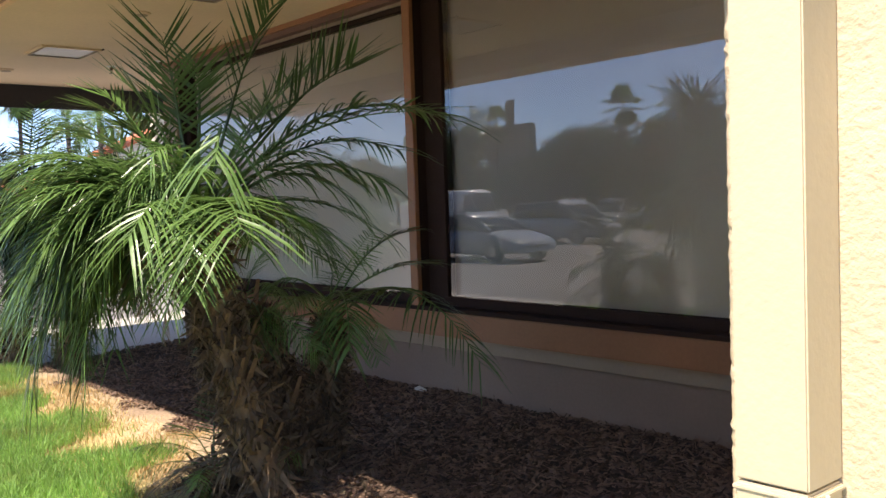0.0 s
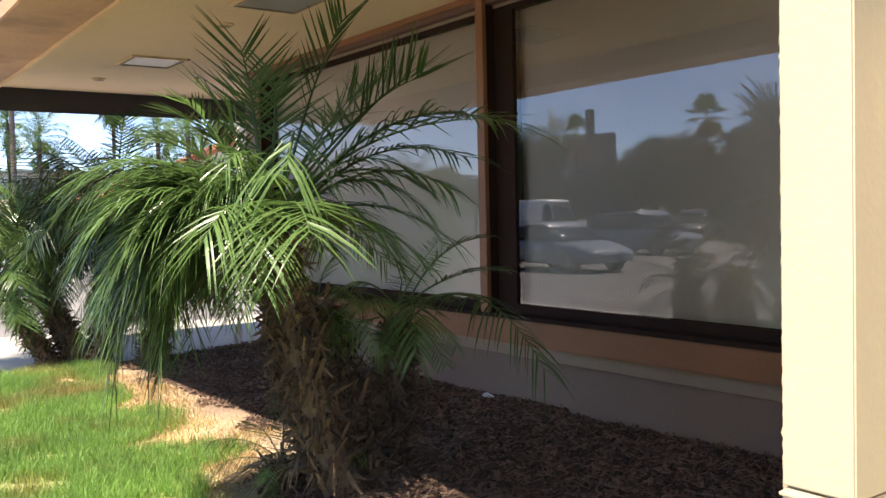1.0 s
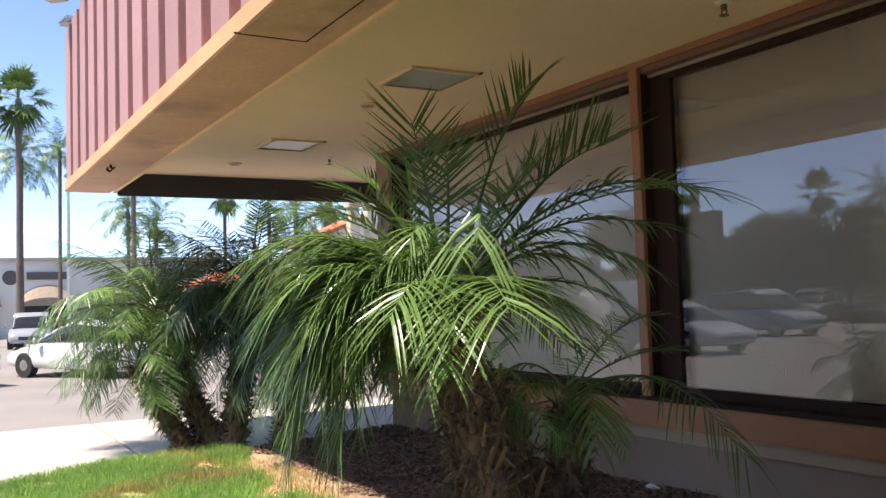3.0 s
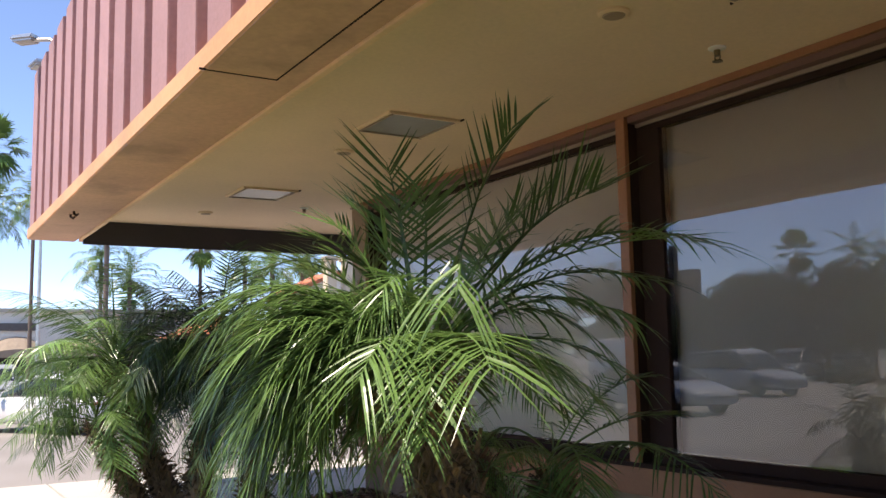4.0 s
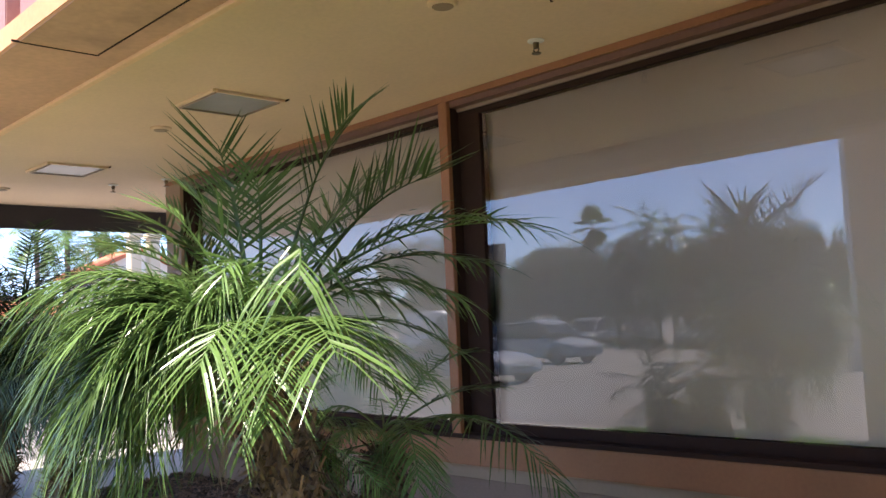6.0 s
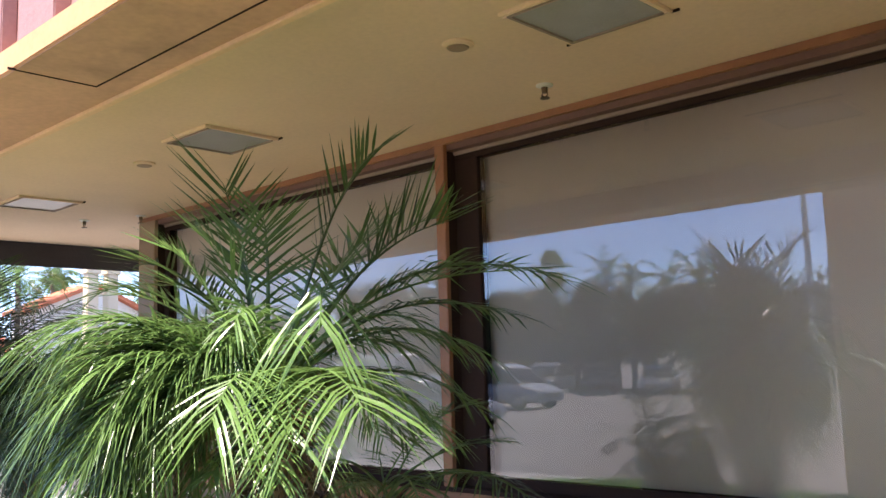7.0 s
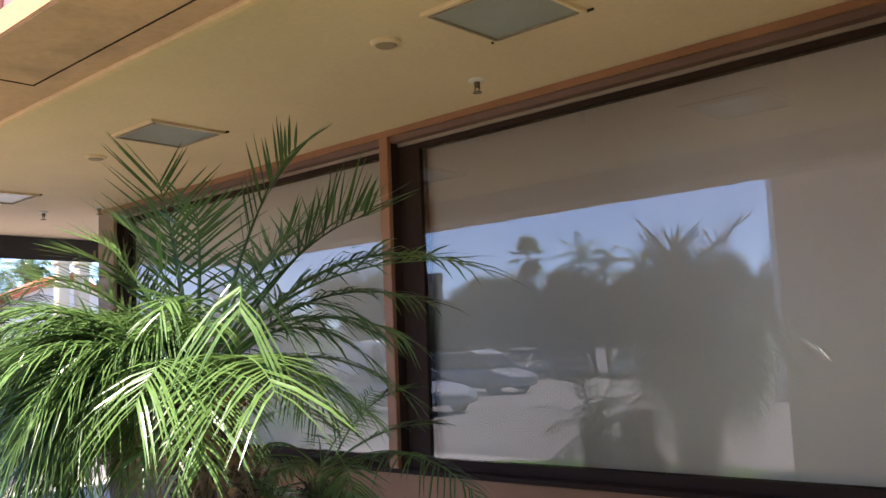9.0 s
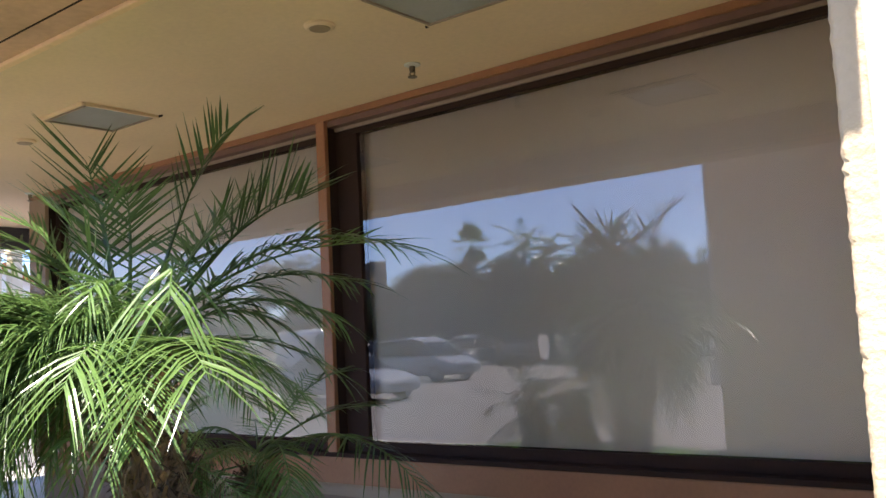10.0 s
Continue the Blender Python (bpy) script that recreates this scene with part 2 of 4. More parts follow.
sn.links.new(ramp.outputs[0], s_t.inputs[0]), sn.links.new(s_r.outputs[0], s_t.inputs[3])
sn.links.new(s_t.outputs[0], sb.inputs["Base Color"])
s_b = sn.nodes.new("ShaderNodeBump")
s_b.inputs["Strength"].default_value, s_b.inputs["Distance"].default_value = 0.8, 0.02
sn.links.new(s_f.outputs[0], s_b.inputs["Height"]), sn.links.new(s_b.outputs[0], sb.inputs["Normal"])

bm = bmesh.new()
NX, NY = 90, 50
rows = []
for j in range(NY + 1):
    y = LAWN_EDGE + (0.3 - LAWN_EDGE) * j / NY
    x0 = lawn_end(min(y, -1.2))
    rows.append([bm.verts.new((x, y, bed_height(x, y))) for x in (x0 + (9.5 - x0) * i / NX for i in range(NX + 1))])
for j in range(NY):
    for i in range(NX):
        bm.faces.new((rows[j][i], rows[j][i + 1], rows[j + 1][i + 1], rows[j + 1][i]))
structure("lawn_and_bed", bm, SOIL, "planting bed of bark mulch, bare soil and patchy turf", "planting bed", True)

# concrete walk past the lawn's end, and the kerb towards the car park
bm = bmesh.new()
for y0, y1 in ((-6.2, -5.02), (-5.0, -3.02), (-3.0, -1.02), (-1.0, 0.98), (1.0, 2.98), (3.0, 8.0)):
    box(bm, WALK_X0, -2.4, y0, y1, -0.3, -0.062, 0.008)
structure("pavement", bm, CONCRETE, "pale sunlit concrete walk with score joints")
structure("kerb", block(-2.38, 9.5, LAWN_EDGE - 0.16, LAWN_EDGE - 0.005, -0.3, -0.03, bevel=0.02), KERB, "concrete kerb along the lawn", "kerb")

# ---- building ----
X_END = -4.55         # corner of the wall
FIN_X0, CAS_X0, CAS_X1, FIN_Y, CAS_Y = 4.338, 4.44, 4.607, -2.895, -3.043
SOFFIT_Z, FAS_Y, FAS_Z0, FAS_Z1 = 3.26, -3.475, 3.035, 3.16
OVER_X0, OVER_X1 = -7.2, 4.42

# low wall under the windows
structure("wall_low", block(X_END, FIN_X0, -0.2, 0.16, -0.3, 0.405, bevel=0.004), WALL_LOW, "low painted wall under the windows", "wall")
structure("trim_1", block(X_END + 0.02, FIN_X0 - 0.002, -0.245, -0.19, 0.412, 0.518, bevel=0.006), BEIGE, "beige trim board under the window sill", "trim")
structure("trim_2", block(X_END + 0.02, FIN_X0 - 0.002, -0.325, -0.19, 0.52, 0.71, bevel=0.006), BROWN, "brown painted apron board under the windows", "trim")
structure("trim_3", block(X_END + 0.02, FIN_X0 - 0.002, -0.34, 0.05, 0.712, 0.742, bevel=0.004), DARK, "dark brown window sill", "trim")
structure("wall_end", block(X_END, X_END + 0.2, 0.17, 9.0, -0.3, 3.26), STUCCO, "stucco end wall of the building", "wall")
structure("wall_above", block(X_END, 9.5, -0.02, 0.2, 3.262, 6.0), STUCCO, "wall above the soffit", "wall")
structure("wall_inside", block(X_END + 0.2, 9.0, 2.8, 2.9, -0.3, 3.3), STUCCO_WHITE, "plain wall inside the room", "wall")
structure("floor", block(X_END + 0.2, 9.0, 0.17, 2.8, 0.0, 0.1), CONCRETE, "plain floor inside the room", "floor")
structure("ceiling", block(X_END + 0.2, 9.0, 0.2, 2.9, 3.3, 3.4), STUCCO_WHITE, "plain ceiling inside the room", "ceiling")


def post(name, x0, x1, label, front_mat):
    """An upright between windows: painted board in front, behind it a side coloured dark for its shade."""
    t = tagged(thing(name, label, "post"), kind="structure")
    part("front_board", block(x0, x1, -0.336, -0.296, 0.744, 3.21, bevel=0.004), front_mat, t)
    part("frame", block(x0 + 0.003, x1 - 0.003, -0.295, -0.1, 0.744, 3.166, bevel=0.003), DARK, t, "side of the post, dark brown for its shade")
    return t


post("window_post", -0.065, 0.029, "brown painted post between two large windows", BROWN)
post("window_post", X_END, X_END + 0.34, "tan painted post at the wall's end", BEIGE)


GLASS_Z0, GLASS_Z1, GLASS_Y = 0.815, 3.098, -0.2


def window(name, x0, x1, side0, side1):
    """A fixed light in a dark frame; side0 and side1 are the widths of its uprights."""
    w = tagged(thing(name, "large fixed window with a lowered beige shade and mirror-like glass", "window"), kind="structure")
    y0, y1 = GLASS_Y - 0.02, GLASS_Y + 0.07
    fr = bmesh.new()
    box(fr, x0, x1, y0, y1, 0.744, GLASS_Z0, 0.003)
    box(fr, x0, x0 + side0, y0, y1, GLASS_Z0 + 0.001, GLASS_Z1 - 0.001, 0.003)
    box(fr, x1 - side1, x1, y0, y1, GLASS_Z0 + 0.001, GLASS_Z1 - 0.001, 0.003)
    box(fr, x0, x1, y0, y1, GLASS_Z1, 3.139, 0.003)
    part("window_frame", fr, DARK, w, "dark brown frame")
    part("frame_head", block(x0, x1, y0 - 0.012, y1, 3.14, 3.166, bevel=0.004), HEAD, w, "pale strip along the top of the frame")
    pb = bmesh.new()
    pb.faces.new([pb.verts.new(p) for p in ((x0 + 0.02, GLASS_Y, GLASS_Z0 - 0.01), (x1 - 0.02, GLASS_Y, GLASS_Z0 - 0.01), (x1 - 0.02, GLASS_Y, GLASS_Z1 + 0.01), (x0 + 0.02, GLASS_Y, GLASS_Z1 + 0.01))])
    pme = bpy.data.meshes.new("pane")
    pb.to_mesh(pme)
    pb.free()
    pme.materials.append(GLASS)
    pane = part("pane", pme, None, w, "grey reflecting glass")
    pane.visible_shadow = False
    part("roller_shade", block(x0 + 0.01, x1 - 0.01, GLASS_Y + 0.1, GLASS_Y + 0.103, 0.76, 3.16), SHADE, w, "lowered beige roller shade")
    return w


window("window_1", 0.03, FIN_X0 - 0.002, 0.22, 0.04)
window("window_2", X_END + 0.34, -0.066, 0.1, 0.1)
structure("trim_4", block(X_END, FIN_X0 - 0.002, -0.337, -0.3, 3.21, SOFFIT_Z - 0.002, bevel=0.003), BROWN, "brown head board along the soffit over the windows", "trim")
structure("trim_5", block(X_END, FIN_X0 - 0.002, -0.298, -0.12, 3.168, SOFFIT_Z - 0.002, bevel=0.003), UNDERHEAD, "dark purple-brown underside behind the head board", "trim")

# fin wall and pilaster
structure("wall_fin", block(FIN_X0, 4.51, FIN_Y + 0.012, -0.001, -0.3, 6.0), STUCCO, "stucco fin wall beside the window", "wall")
pil = tagged(thing("downpipe_casing", "cream painted box casing on the corner of the stucco wall", "casing"), kind="structure")
part("casing", block(CAS_X0, CAS_X1, CAS_Y, FIN_Y - 0.001, 0.92, 6.0, bevel=0.004), CREAM, pil)
part("lower_casing", block(CAS_X0 - 0.001, CAS_X1 + 0.001, CAS_Y - 0.002, FIN_Y - 0.001, -0.3, 0.915, bevel=0.005), CREAM, pil)
part("strap", block(CAS_X0 - 0.006, CAS_X1 + 0.008, CAS_Y - 0.006, FIN_Y - 0.001, 0.898, 0.907, bevel=0.002), CREAM, pil)
for sx in (CAS_X0 + 0.02, CAS_X1 + 0.002):
    part("screw", tube(bmesh.new(), [(sx, CAS_Y + 0.06, 0.9), (sx + 0.012, CAS_Y + 0.06, 0.9)], [0.006, 0.005], 8), WHITE, pil)
bm = bmesh.new()
nz, ny = 420, 3
random.seed(5)
vs = []
for k in range(nz + 1):
    z = -0.3 + 6.3 * k / nz
    j = 0.006 * noise.noise((0, 0, z * 60)) + 0.003 * noise.noise((3, 0, z * 170))
    vs.append([bm.verts.new((4.47, FIN_Y + 0.006, z)), bm.verts.new((FIN_X0 + 0.012 + j, FIN_Y - 0.002 + j, z)), bm.verts.new((FIN_X0 - 0.003 + j, FIN_Y + 0.012, z)), bm.verts.new((FIN_X0 - 0.002 + j * 0.3, FIN_Y + 0.08, z))])
for a, b in zip(vs, vs[1:]):
    for i in range(3):
        bm.faces.new((a[i], a[i + 1], b[i + 1], b[i]))
part("stucco_edge", bm, STUCCO, pil, "ragged stucco edge", True)
structure("wall_right", block(4.471, 9.5, FIN_Y, -2.3, -0.3, 6.0), STUCCO, "coarse tan stucco wall in full sun", "wall")
structure("wall_back_right", block(9.3, 9.5, -2.29, 9.0, -0.3, 6.0), STUCCO, "plain outer wall", "wall")

# overhang: soffit, fascia and mansard
structure("soffit", block(-6.88, FIN_X0 - 0.002, -2.9, -0.021, SOFFIT_Z, SOFFIT_Z + 0.04), SOFFIT, "tan painted soffit of the overhang", "soffit")
structure("soffit_end", block(-6.88, X_END - 0.002, -0.0205, 2.5, SOFFIT_Z, SOFFIT_Z + 0.04), SOFFIT, "tan painted soffit past the wall's end", "soffit")
fas = tagged(thing("fascia", "orange-tan boxed fascia beam of the overhang", "fascia"), kind="structure")
part("beam", block(OVER_X0, OVER_X1, FAS_Y, -2.93, FAS_Z0, FAS_Z1, bevel=0.006), ORANGE, fas)
part("lip", block(OVER_X0 + 0.3, OVER_X1, -2.928, -2.885, FAS_Z0 - 0.022, SOFFIT_Z + 0.03, bevel=0.004), LIP, fas, "pale strip along the inner edge")
part("underside", block(OVER_X0 + 0.01, OVER_X1, FAS_Y + 0.012, -2.932, FAS_Z0 - 0.005, FAS_Z0 + 0.002), UNDER, fas, "brown-pink painted underside")
part("end_beam", block(OVER_X0, -6.9, -2.88, 2.5, FAS_Z0, FAS_Z1), ORANGE, fas)
part("end_board", block(-6.898, -6.872, -2.88, 2.5, FAS_Z0 - 0.07, SOFFIT_Z + 0.02, bevel=0.003), BLACKISH, fas, "dark painted inner board")
# access panel in the beam's underside
bm = bmesh.new()
for k in range(4):
    x0 = 0.25 + 1.9 * k
    box(bm, x0, x0 + 0.008, -3.5, -3.07, FAS_Z0 - 0.009, FAS_Z0 + 0.001)
    box(bm, x0, min(x0 + 1.9, OVER_X1), -3.078, -3.07, FAS_Z0 - 0.009, FAS_Z0 + 0.001)
part("panel_joint", bm, DARK, fas, "dark open joints of the panels")
man = tagged(thing("mansard", "tall mansard of vertical purple-brown boards and battens", "mansard"), kind="structure")
part("board", block(OVER_X0 + 0.03, OVER_X1 + 0.01, FAS_Y + 0.09, -2.95, FAS_Z1 - 0.01, 5.06), RIBS, man)
part("return_board", block(OVER_X0 + 0.03, -6.9, -2.59, 2.5, FAS_Z1 - 0.01, 5.06), RIBS, man)
batten = mesh_of(block(0, 0.4, FAS_Y + 0.012, FAS_Y + 0.089, FAS_Z1 + 0.001, 5.08, bevel=0.006), "batten", RIBS)
x = OVER_X0 + 0.12
while x < OVER_X1 - 0.4:
    part("batten", batten, RIBS, man).location.x = x
    x += 0.612
part("roof_deck", block(OVER_X0 + 0.03, 9.5, -2.94, 6.0, 4.9, 5.0), BLACKISH, man)
man2 = tagged(thing("mansard", "mansard of vertical boards over the stucco wall", "mansard"), kind="structure")
part("fascia_board", block(OVER_X1 + 0.02, 9.5, FAS_Y, FIN_Y - 0.002, FAS_Z0, FAS_Z1), ORANGE, man2)
part("board", block(OVER_X1 + 0.02, 9.5, FAS_Y + 0.09, FIN_Y - 0.002, FAS_Z1 + 0.002, 5.06), RIBS, man2)


# ---- palms ----
def frond_mesh(name, el, length, bend, pairs, pinna, width, mat, seed, twist=0.0, lift=0.35, start=0.14, droop=1.0, wild=0.2):
    """A feather leaf that leaves the origin along +x at the elevation el (degrees) and arches down by bend degrees."""
    rnd = random.Random(seed)
    verts, faces = [], []
    steps = 14
    pts, tans = [Vector((0, 0, 0))], []
    for k in range(steps):
        a = radians(el - bend * ((k + 0.5) / steps) ** 1.5)
        d = Vector((math.cos(a), 0, math.sin(a)))
        tans.append(d)
        pts.append(pts[-1] + d * length / steps)
    tans.append(tans[-1])

    def at(s):
        f = min(s * steps, steps - 1e-3)
        k = int(f)
        return pts[k].lerp(pts[k + 1], f - k), tans[k].lerp(tans[k + 1], f - k).normalized()

    side = Vector((0, 1, 0))
    for k in range(steps + 1):
        r = (0.011 * (1 - k / steps) + 0.0022) * length ** 0.5
        up = side.cross(tans[k]) * -1
        for v in (side * r, up * r * 0.8, side * -r, up * -r * 0.6):
            verts.append(pts[k] + v)
        if k:
            a = 4 * (k - 1)
            for j in range(4):
                faces.append((a + j, a + (j + 1) % 4, a + 4 + (j + 1) % 4, a + 4 + j))
    for i in range(pairs):
        s = start + (0.995 - start) * (i + 0.5) / pairs
        p, d = at(s)
        up = (d.cross(side) * -1).normalized()
        prof = min(1.0, 0.45 + 2.2 * (s - start)) * (1.0 - 0.45 * max(0.0, s - 0.55) / 0.45)
        for sg in (1, -1):
            ln = pinna * prof * rnd.uniform(0.75, 1.15)
            fwd = (0.25 + 0.75 * s if wild < 0.15 else 0.45 + 0.75 * s) + rnd.uniform(-wild, wild)
            way = (side * sg + d * fwd + up * (lift + twist * sg + rnd.uniform(-1.3 * wild, 1.3 * wild))).normalized()
            flat = way.cross(up).normalized() if rnd.random() < 0.75 else (way.cross(up) + up * 0.6).normalized()
            w = width * rnd.uniform(0.8, 1.15)
            sag = rnd.uniform(0.1, 0.75) * droop
            q = [p, p + way * ln * 0.35 + Vector((0, 0, -0.05 * sag * ln)), p + way * ln * 0.7 + Vector((0, 0, -0.28 * sag * ln)), p + way * ln * 0.97 + Vector((0, 0, -0.62 * sag * ln))]
            n = len(verts)
            verts += [q[0] - flat * w * 0.3, q[0] + flat * w * 0.3, q[1] - flat * w * 0.5, q[1] + flat * w * 0.5, q[2] - flat * w * 0.38, q[2] + flat * w * 0.38, q[3]]
            faces += [(n, n + 1, n + 3, n + 2), (n + 2, n + 3, n + 5, n + 4), (n + 4, n + 5, n + 6)]
    me = bpy.data.meshes.new(name)
    me.from_pydata([tuple(v) for v in verts], [], faces)
    me.materials.append(mat)
    return me


def fan_mesh(name, radius, mat, seed, el):
    """A stiff fan leaf on its stalk, as tall fan palms carry."""
    rnd = random.Random(seed)
    verts, faces = [], []
    d = Vector((math.cos(radians(el)), 0, math.sin(radians(el))))
    up = Vector((-d.z, 0, d.x))
    stalk = d * radius * 0.9
    side = Vector((0, 1, 0))
    for v in (side * 0.03, side * -0.03, stalk + side * -0.02, stalk + side * 0.02):
        verts.append(v)
    faces.append((0, 1, 2, 3))
    for k in range(22):
        a = radians(-115 + 230 * k / 21 + rnd.uniform(-3, 3))
        way = d * math.cos(a) + side * math.sin(a) + up * rnd.uniform(-0.05, 0.1)
        ln = radius * rnd.uniform(0.85, 1.1) * (0.75 + 0.25 * math.cos(a))
        flat = (side * math.cos(a) - d * math.sin(a)) * 0.05
        q1, q2 = stalk + way * ln * 0.55, stalk + way * ln + Vector((0, 0, -0.28 * ln * rnd.random()))
        n = len(verts)
        verts += [stalk, q1 - flat, q1 + flat, q2]
        faces += [(n, n + 1, n + 2), (n + 1, n + 3, n + 2)]
    me = bpy.data.meshes.new(name)
    me.from_pydata([tuple(v) for v in verts], [], faces)
    me.materials.append(mat)
    return me


def trunk_mesh(foot, top, r0, r1, stubs, seed, sway=0.0):
    """A fibrous stem, set all over with the stumps of old leaves."""
    rnd = random.Random(seed)
    bm = bmesh.new()
    foot, top = Vector(foot), Vector(top)
    n = 9
    line = []
    for k in range(n + 1):
        s = k / n
        p = foot.lerp(top, s)
        p.x += sway * math.sin(math.pi * s)
        line.append(p)
    tube(bm, line, [0.82 * (r0 + (r1 - r0) * (k / n)) * (1.0 + 0.1 * rnd.uniform(-1, 1)) * (1.25 if k == 0 else 1.0) for k in range(n + 1)], 10)
    for k in range(stubs):
        s = (k + 0.5) / stubs
        f = min(s * n, n - 0.01)
        p = line[int(f)].lerp(line[int(f) + 1], f - int(f))
        a = k * 2.399 + rnd.uniform(-0.2, 0.2)
        out = Vector((math.cos(a), math.sin(a), 0))
        sd = Vector((-math.sin(a), math.cos(a), 0))
        r = r0 + (r1 - r0) * s
        b = p + out * r * 0.8
        ln, w = rnd.uniform(0.05, 0.19), rnd.uniform(0.007, 0.022)
        tip = b + out * ln * 0.75 + Vector((0, 0, ln * rnd.uniform(-0.5, 1.2)))
        vs = [bm.verts.new(v) for v in (b - sd * w, b + sd * w, b + Vector((0, 0, 0.035)) + out * 0.01, tip - sd * w * 0.5, tip + sd * w * 0.5)]
        for q in ((0, 1, 4, 3), (1, 2, 4), (2, 0, 3), (2, 3, 4)):
            bm.faces.new([vs[i] for i in q])
    for k in range(stubs * 2):
        s = rnd.random() ** 0.8
        f = min(s * n, n - 0.01)
        p = line[int(f)].lerp(line[int(f) + 1], f - int(f))
        a = rnd.uniform(0, 6.283)
        out, sd = Vector((math.cos(a), math.sin(a), 0)), Vector((-math.sin(a), math.cos(a), 0))
        b = p + out * (r0 + (r1 - r0) * s) * rnd.uniform(0.75, 1.0)
        ln, w = rnd.uniform(0.06, 0.24), rnd.uniform(0.003, 0.008)
        mid = b + out * ln * rnd.uniform(0.2, 0.6) + Vector((0, 0, ln * rnd.uniform(-0.3, 0.5)))
        end = mid + out * ln * rnd.uniform(0.0, 0.35) + sd * ln * rnd.uniform(-0.3, 0.3) - Vector((0, 0, ln * rnd.uniform(0.1, 0.6)))
        vs = [bm.verts.new(v) for v in (b - sd * w, b + sd * w, mid + sd * w, mid - sd * w, end)]
        bm.faces.new((vs[0], vs[1], vs[2], vs[3])), bm.faces.new((vs[3], vs[2], vs[4]))
    return bm


PYGMY = {}
for k, el in enumerate((84, 74, 64, 54, 44, 34, 24, 12, 0, -14, -30)):
    bend = (10, 16, 24, 34, 46, 56, 62, 62, 56, 48, 36)[k]
    stiff = el > 50
    for v in range(3):
        PYGMY[el, v] = [frond_mesh("frond", el, (1.0, 1.15, 1.08)[v], bend * (0.75 + 0.25 * v), (22, 25, 23)[v] if stiff else (30, 34, 31)[v], (0.32, 0.4, 0.36)[v], 0.014 if stiff else 0.0098, m, 31 * k + v + n, 0.14 * (v - 1),
                                  lift=(0.25, 0.45, 0.6)[v], start=0.2, droop=(0.1, 0.2, 0.35)[v] if stiff else (0.25, 0.5, 0.95)[v], wild=0.12 if stiff else 0.2) for n, m in ((0, LEAF), (500, LEAF_SHADED))]
DEAD = [frond_mesh("frond", -52, 0.75, 34, 24, 0.2, 0.012, LEAF_DRY, 900 + v, 0.1) for v in range(2)]
ELS = sorted({k[0] for k in PYGMY})


def arched_frond(start, middle, tip, pinna, width, pairs, seed, droop=0.3, lift=0.35, first=0.18, wild=0.12, fwd=0.55, mat=LEAF):
    """A feather leaf whose rib runs from start through middle to tip."""
    rnd = random.Random(seed)
    p0, p2 = Vector(start), Vector(tip)
    p1 = 2 * Vector(middle) - (p0 + p2) / 2
    verts, faces, steps = [], [], 16
    length = (Vector(middle) - p0).length + (p2 - Vector(middle)).length

    def at(s):
        p = (1 - s) ** 2 * p0 + 2 * s * (1 - s) * p1 + s * s * p2
        d = ((1 - s) * (p1 - p0) + s * (p2 - p1)).normalized()
        up = Vector((0, 0, 1)) - d * d.z
        if up.length < 0.05:
            up = Vector((-d.x, -d.y, 0.05))
        up.normalize()
        return p, d, up, d.cross(up)

    for k in range(steps + 1):
        p, d, up, side = at(k / steps)
        r = (0.012 * (1 - k / steps) + 0.0022) * length ** 0.5
        for v in (side * r, up * r * 0.8, side * -r, up * -r * 0.6):
            verts.append(p + v)
        if k:
            a = 4 * (k - 1)
            for j in range(4):
                faces.append((a + j, a + (j + 1) % 4, a + 4 + (j + 1) % 4, a + 4 + j))
    for i in range(pairs):
        s = first + (1 - first) * (i + 0.6) / pairs
        for sg in (1, -1):
            sj = min(1.0, s + rnd.uniform(-0.4, 0.4) / pairs)
            p, d, up, side = at(sj)
            rise = (sj - first) / (1 - first)
            ln = pinna * min(1.0, 0.5 + 1.8 * rise) * (1.0 - 0.3 * max(0.0, rise - 0.5) / 0.5) * rnd.uniform(0.82, 1.12)
            way = (side * sg + d * (fwd + 0.9 * rise * rise + rnd.uniform(-wild, wild)) + up * (lift + rnd.uniform(-wild, wild))).normalized()
            flat = (way.cross(up) + up * rnd.uniform(-0.5, 0.5)).normalized()
            w, sag = width * rnd.uniform(0.8, 1.15), droop * rnd.uniform(0.6, 1.3)
            q = [p + way * ln * f - Vector((0, 0, ln * sag * f * f)) for f in (0.0, 0.3, 0.65, 1.0)]
            n = len(verts)
            verts += [q[0] - flat * w * 0.3, q[0] + flat * w * 0.3, q[1] - flat * w * 0.5, q[1] + flat * w * 0.5, q[2] - flat * w * 0.38, q[2] + flat * w * 0.38, q[3]]
            faces += [(n, n + 1, n + 3, n + 2), (n + 2, n + 3, n + 5, n + 4), (n + 4, n + 5, n + 6)]
    me = bpy.data.meshes.new("frond")
    me.from_pydata([tuple(v) for v in verts], [], faces)
    me.materials.append(mat)
    return me


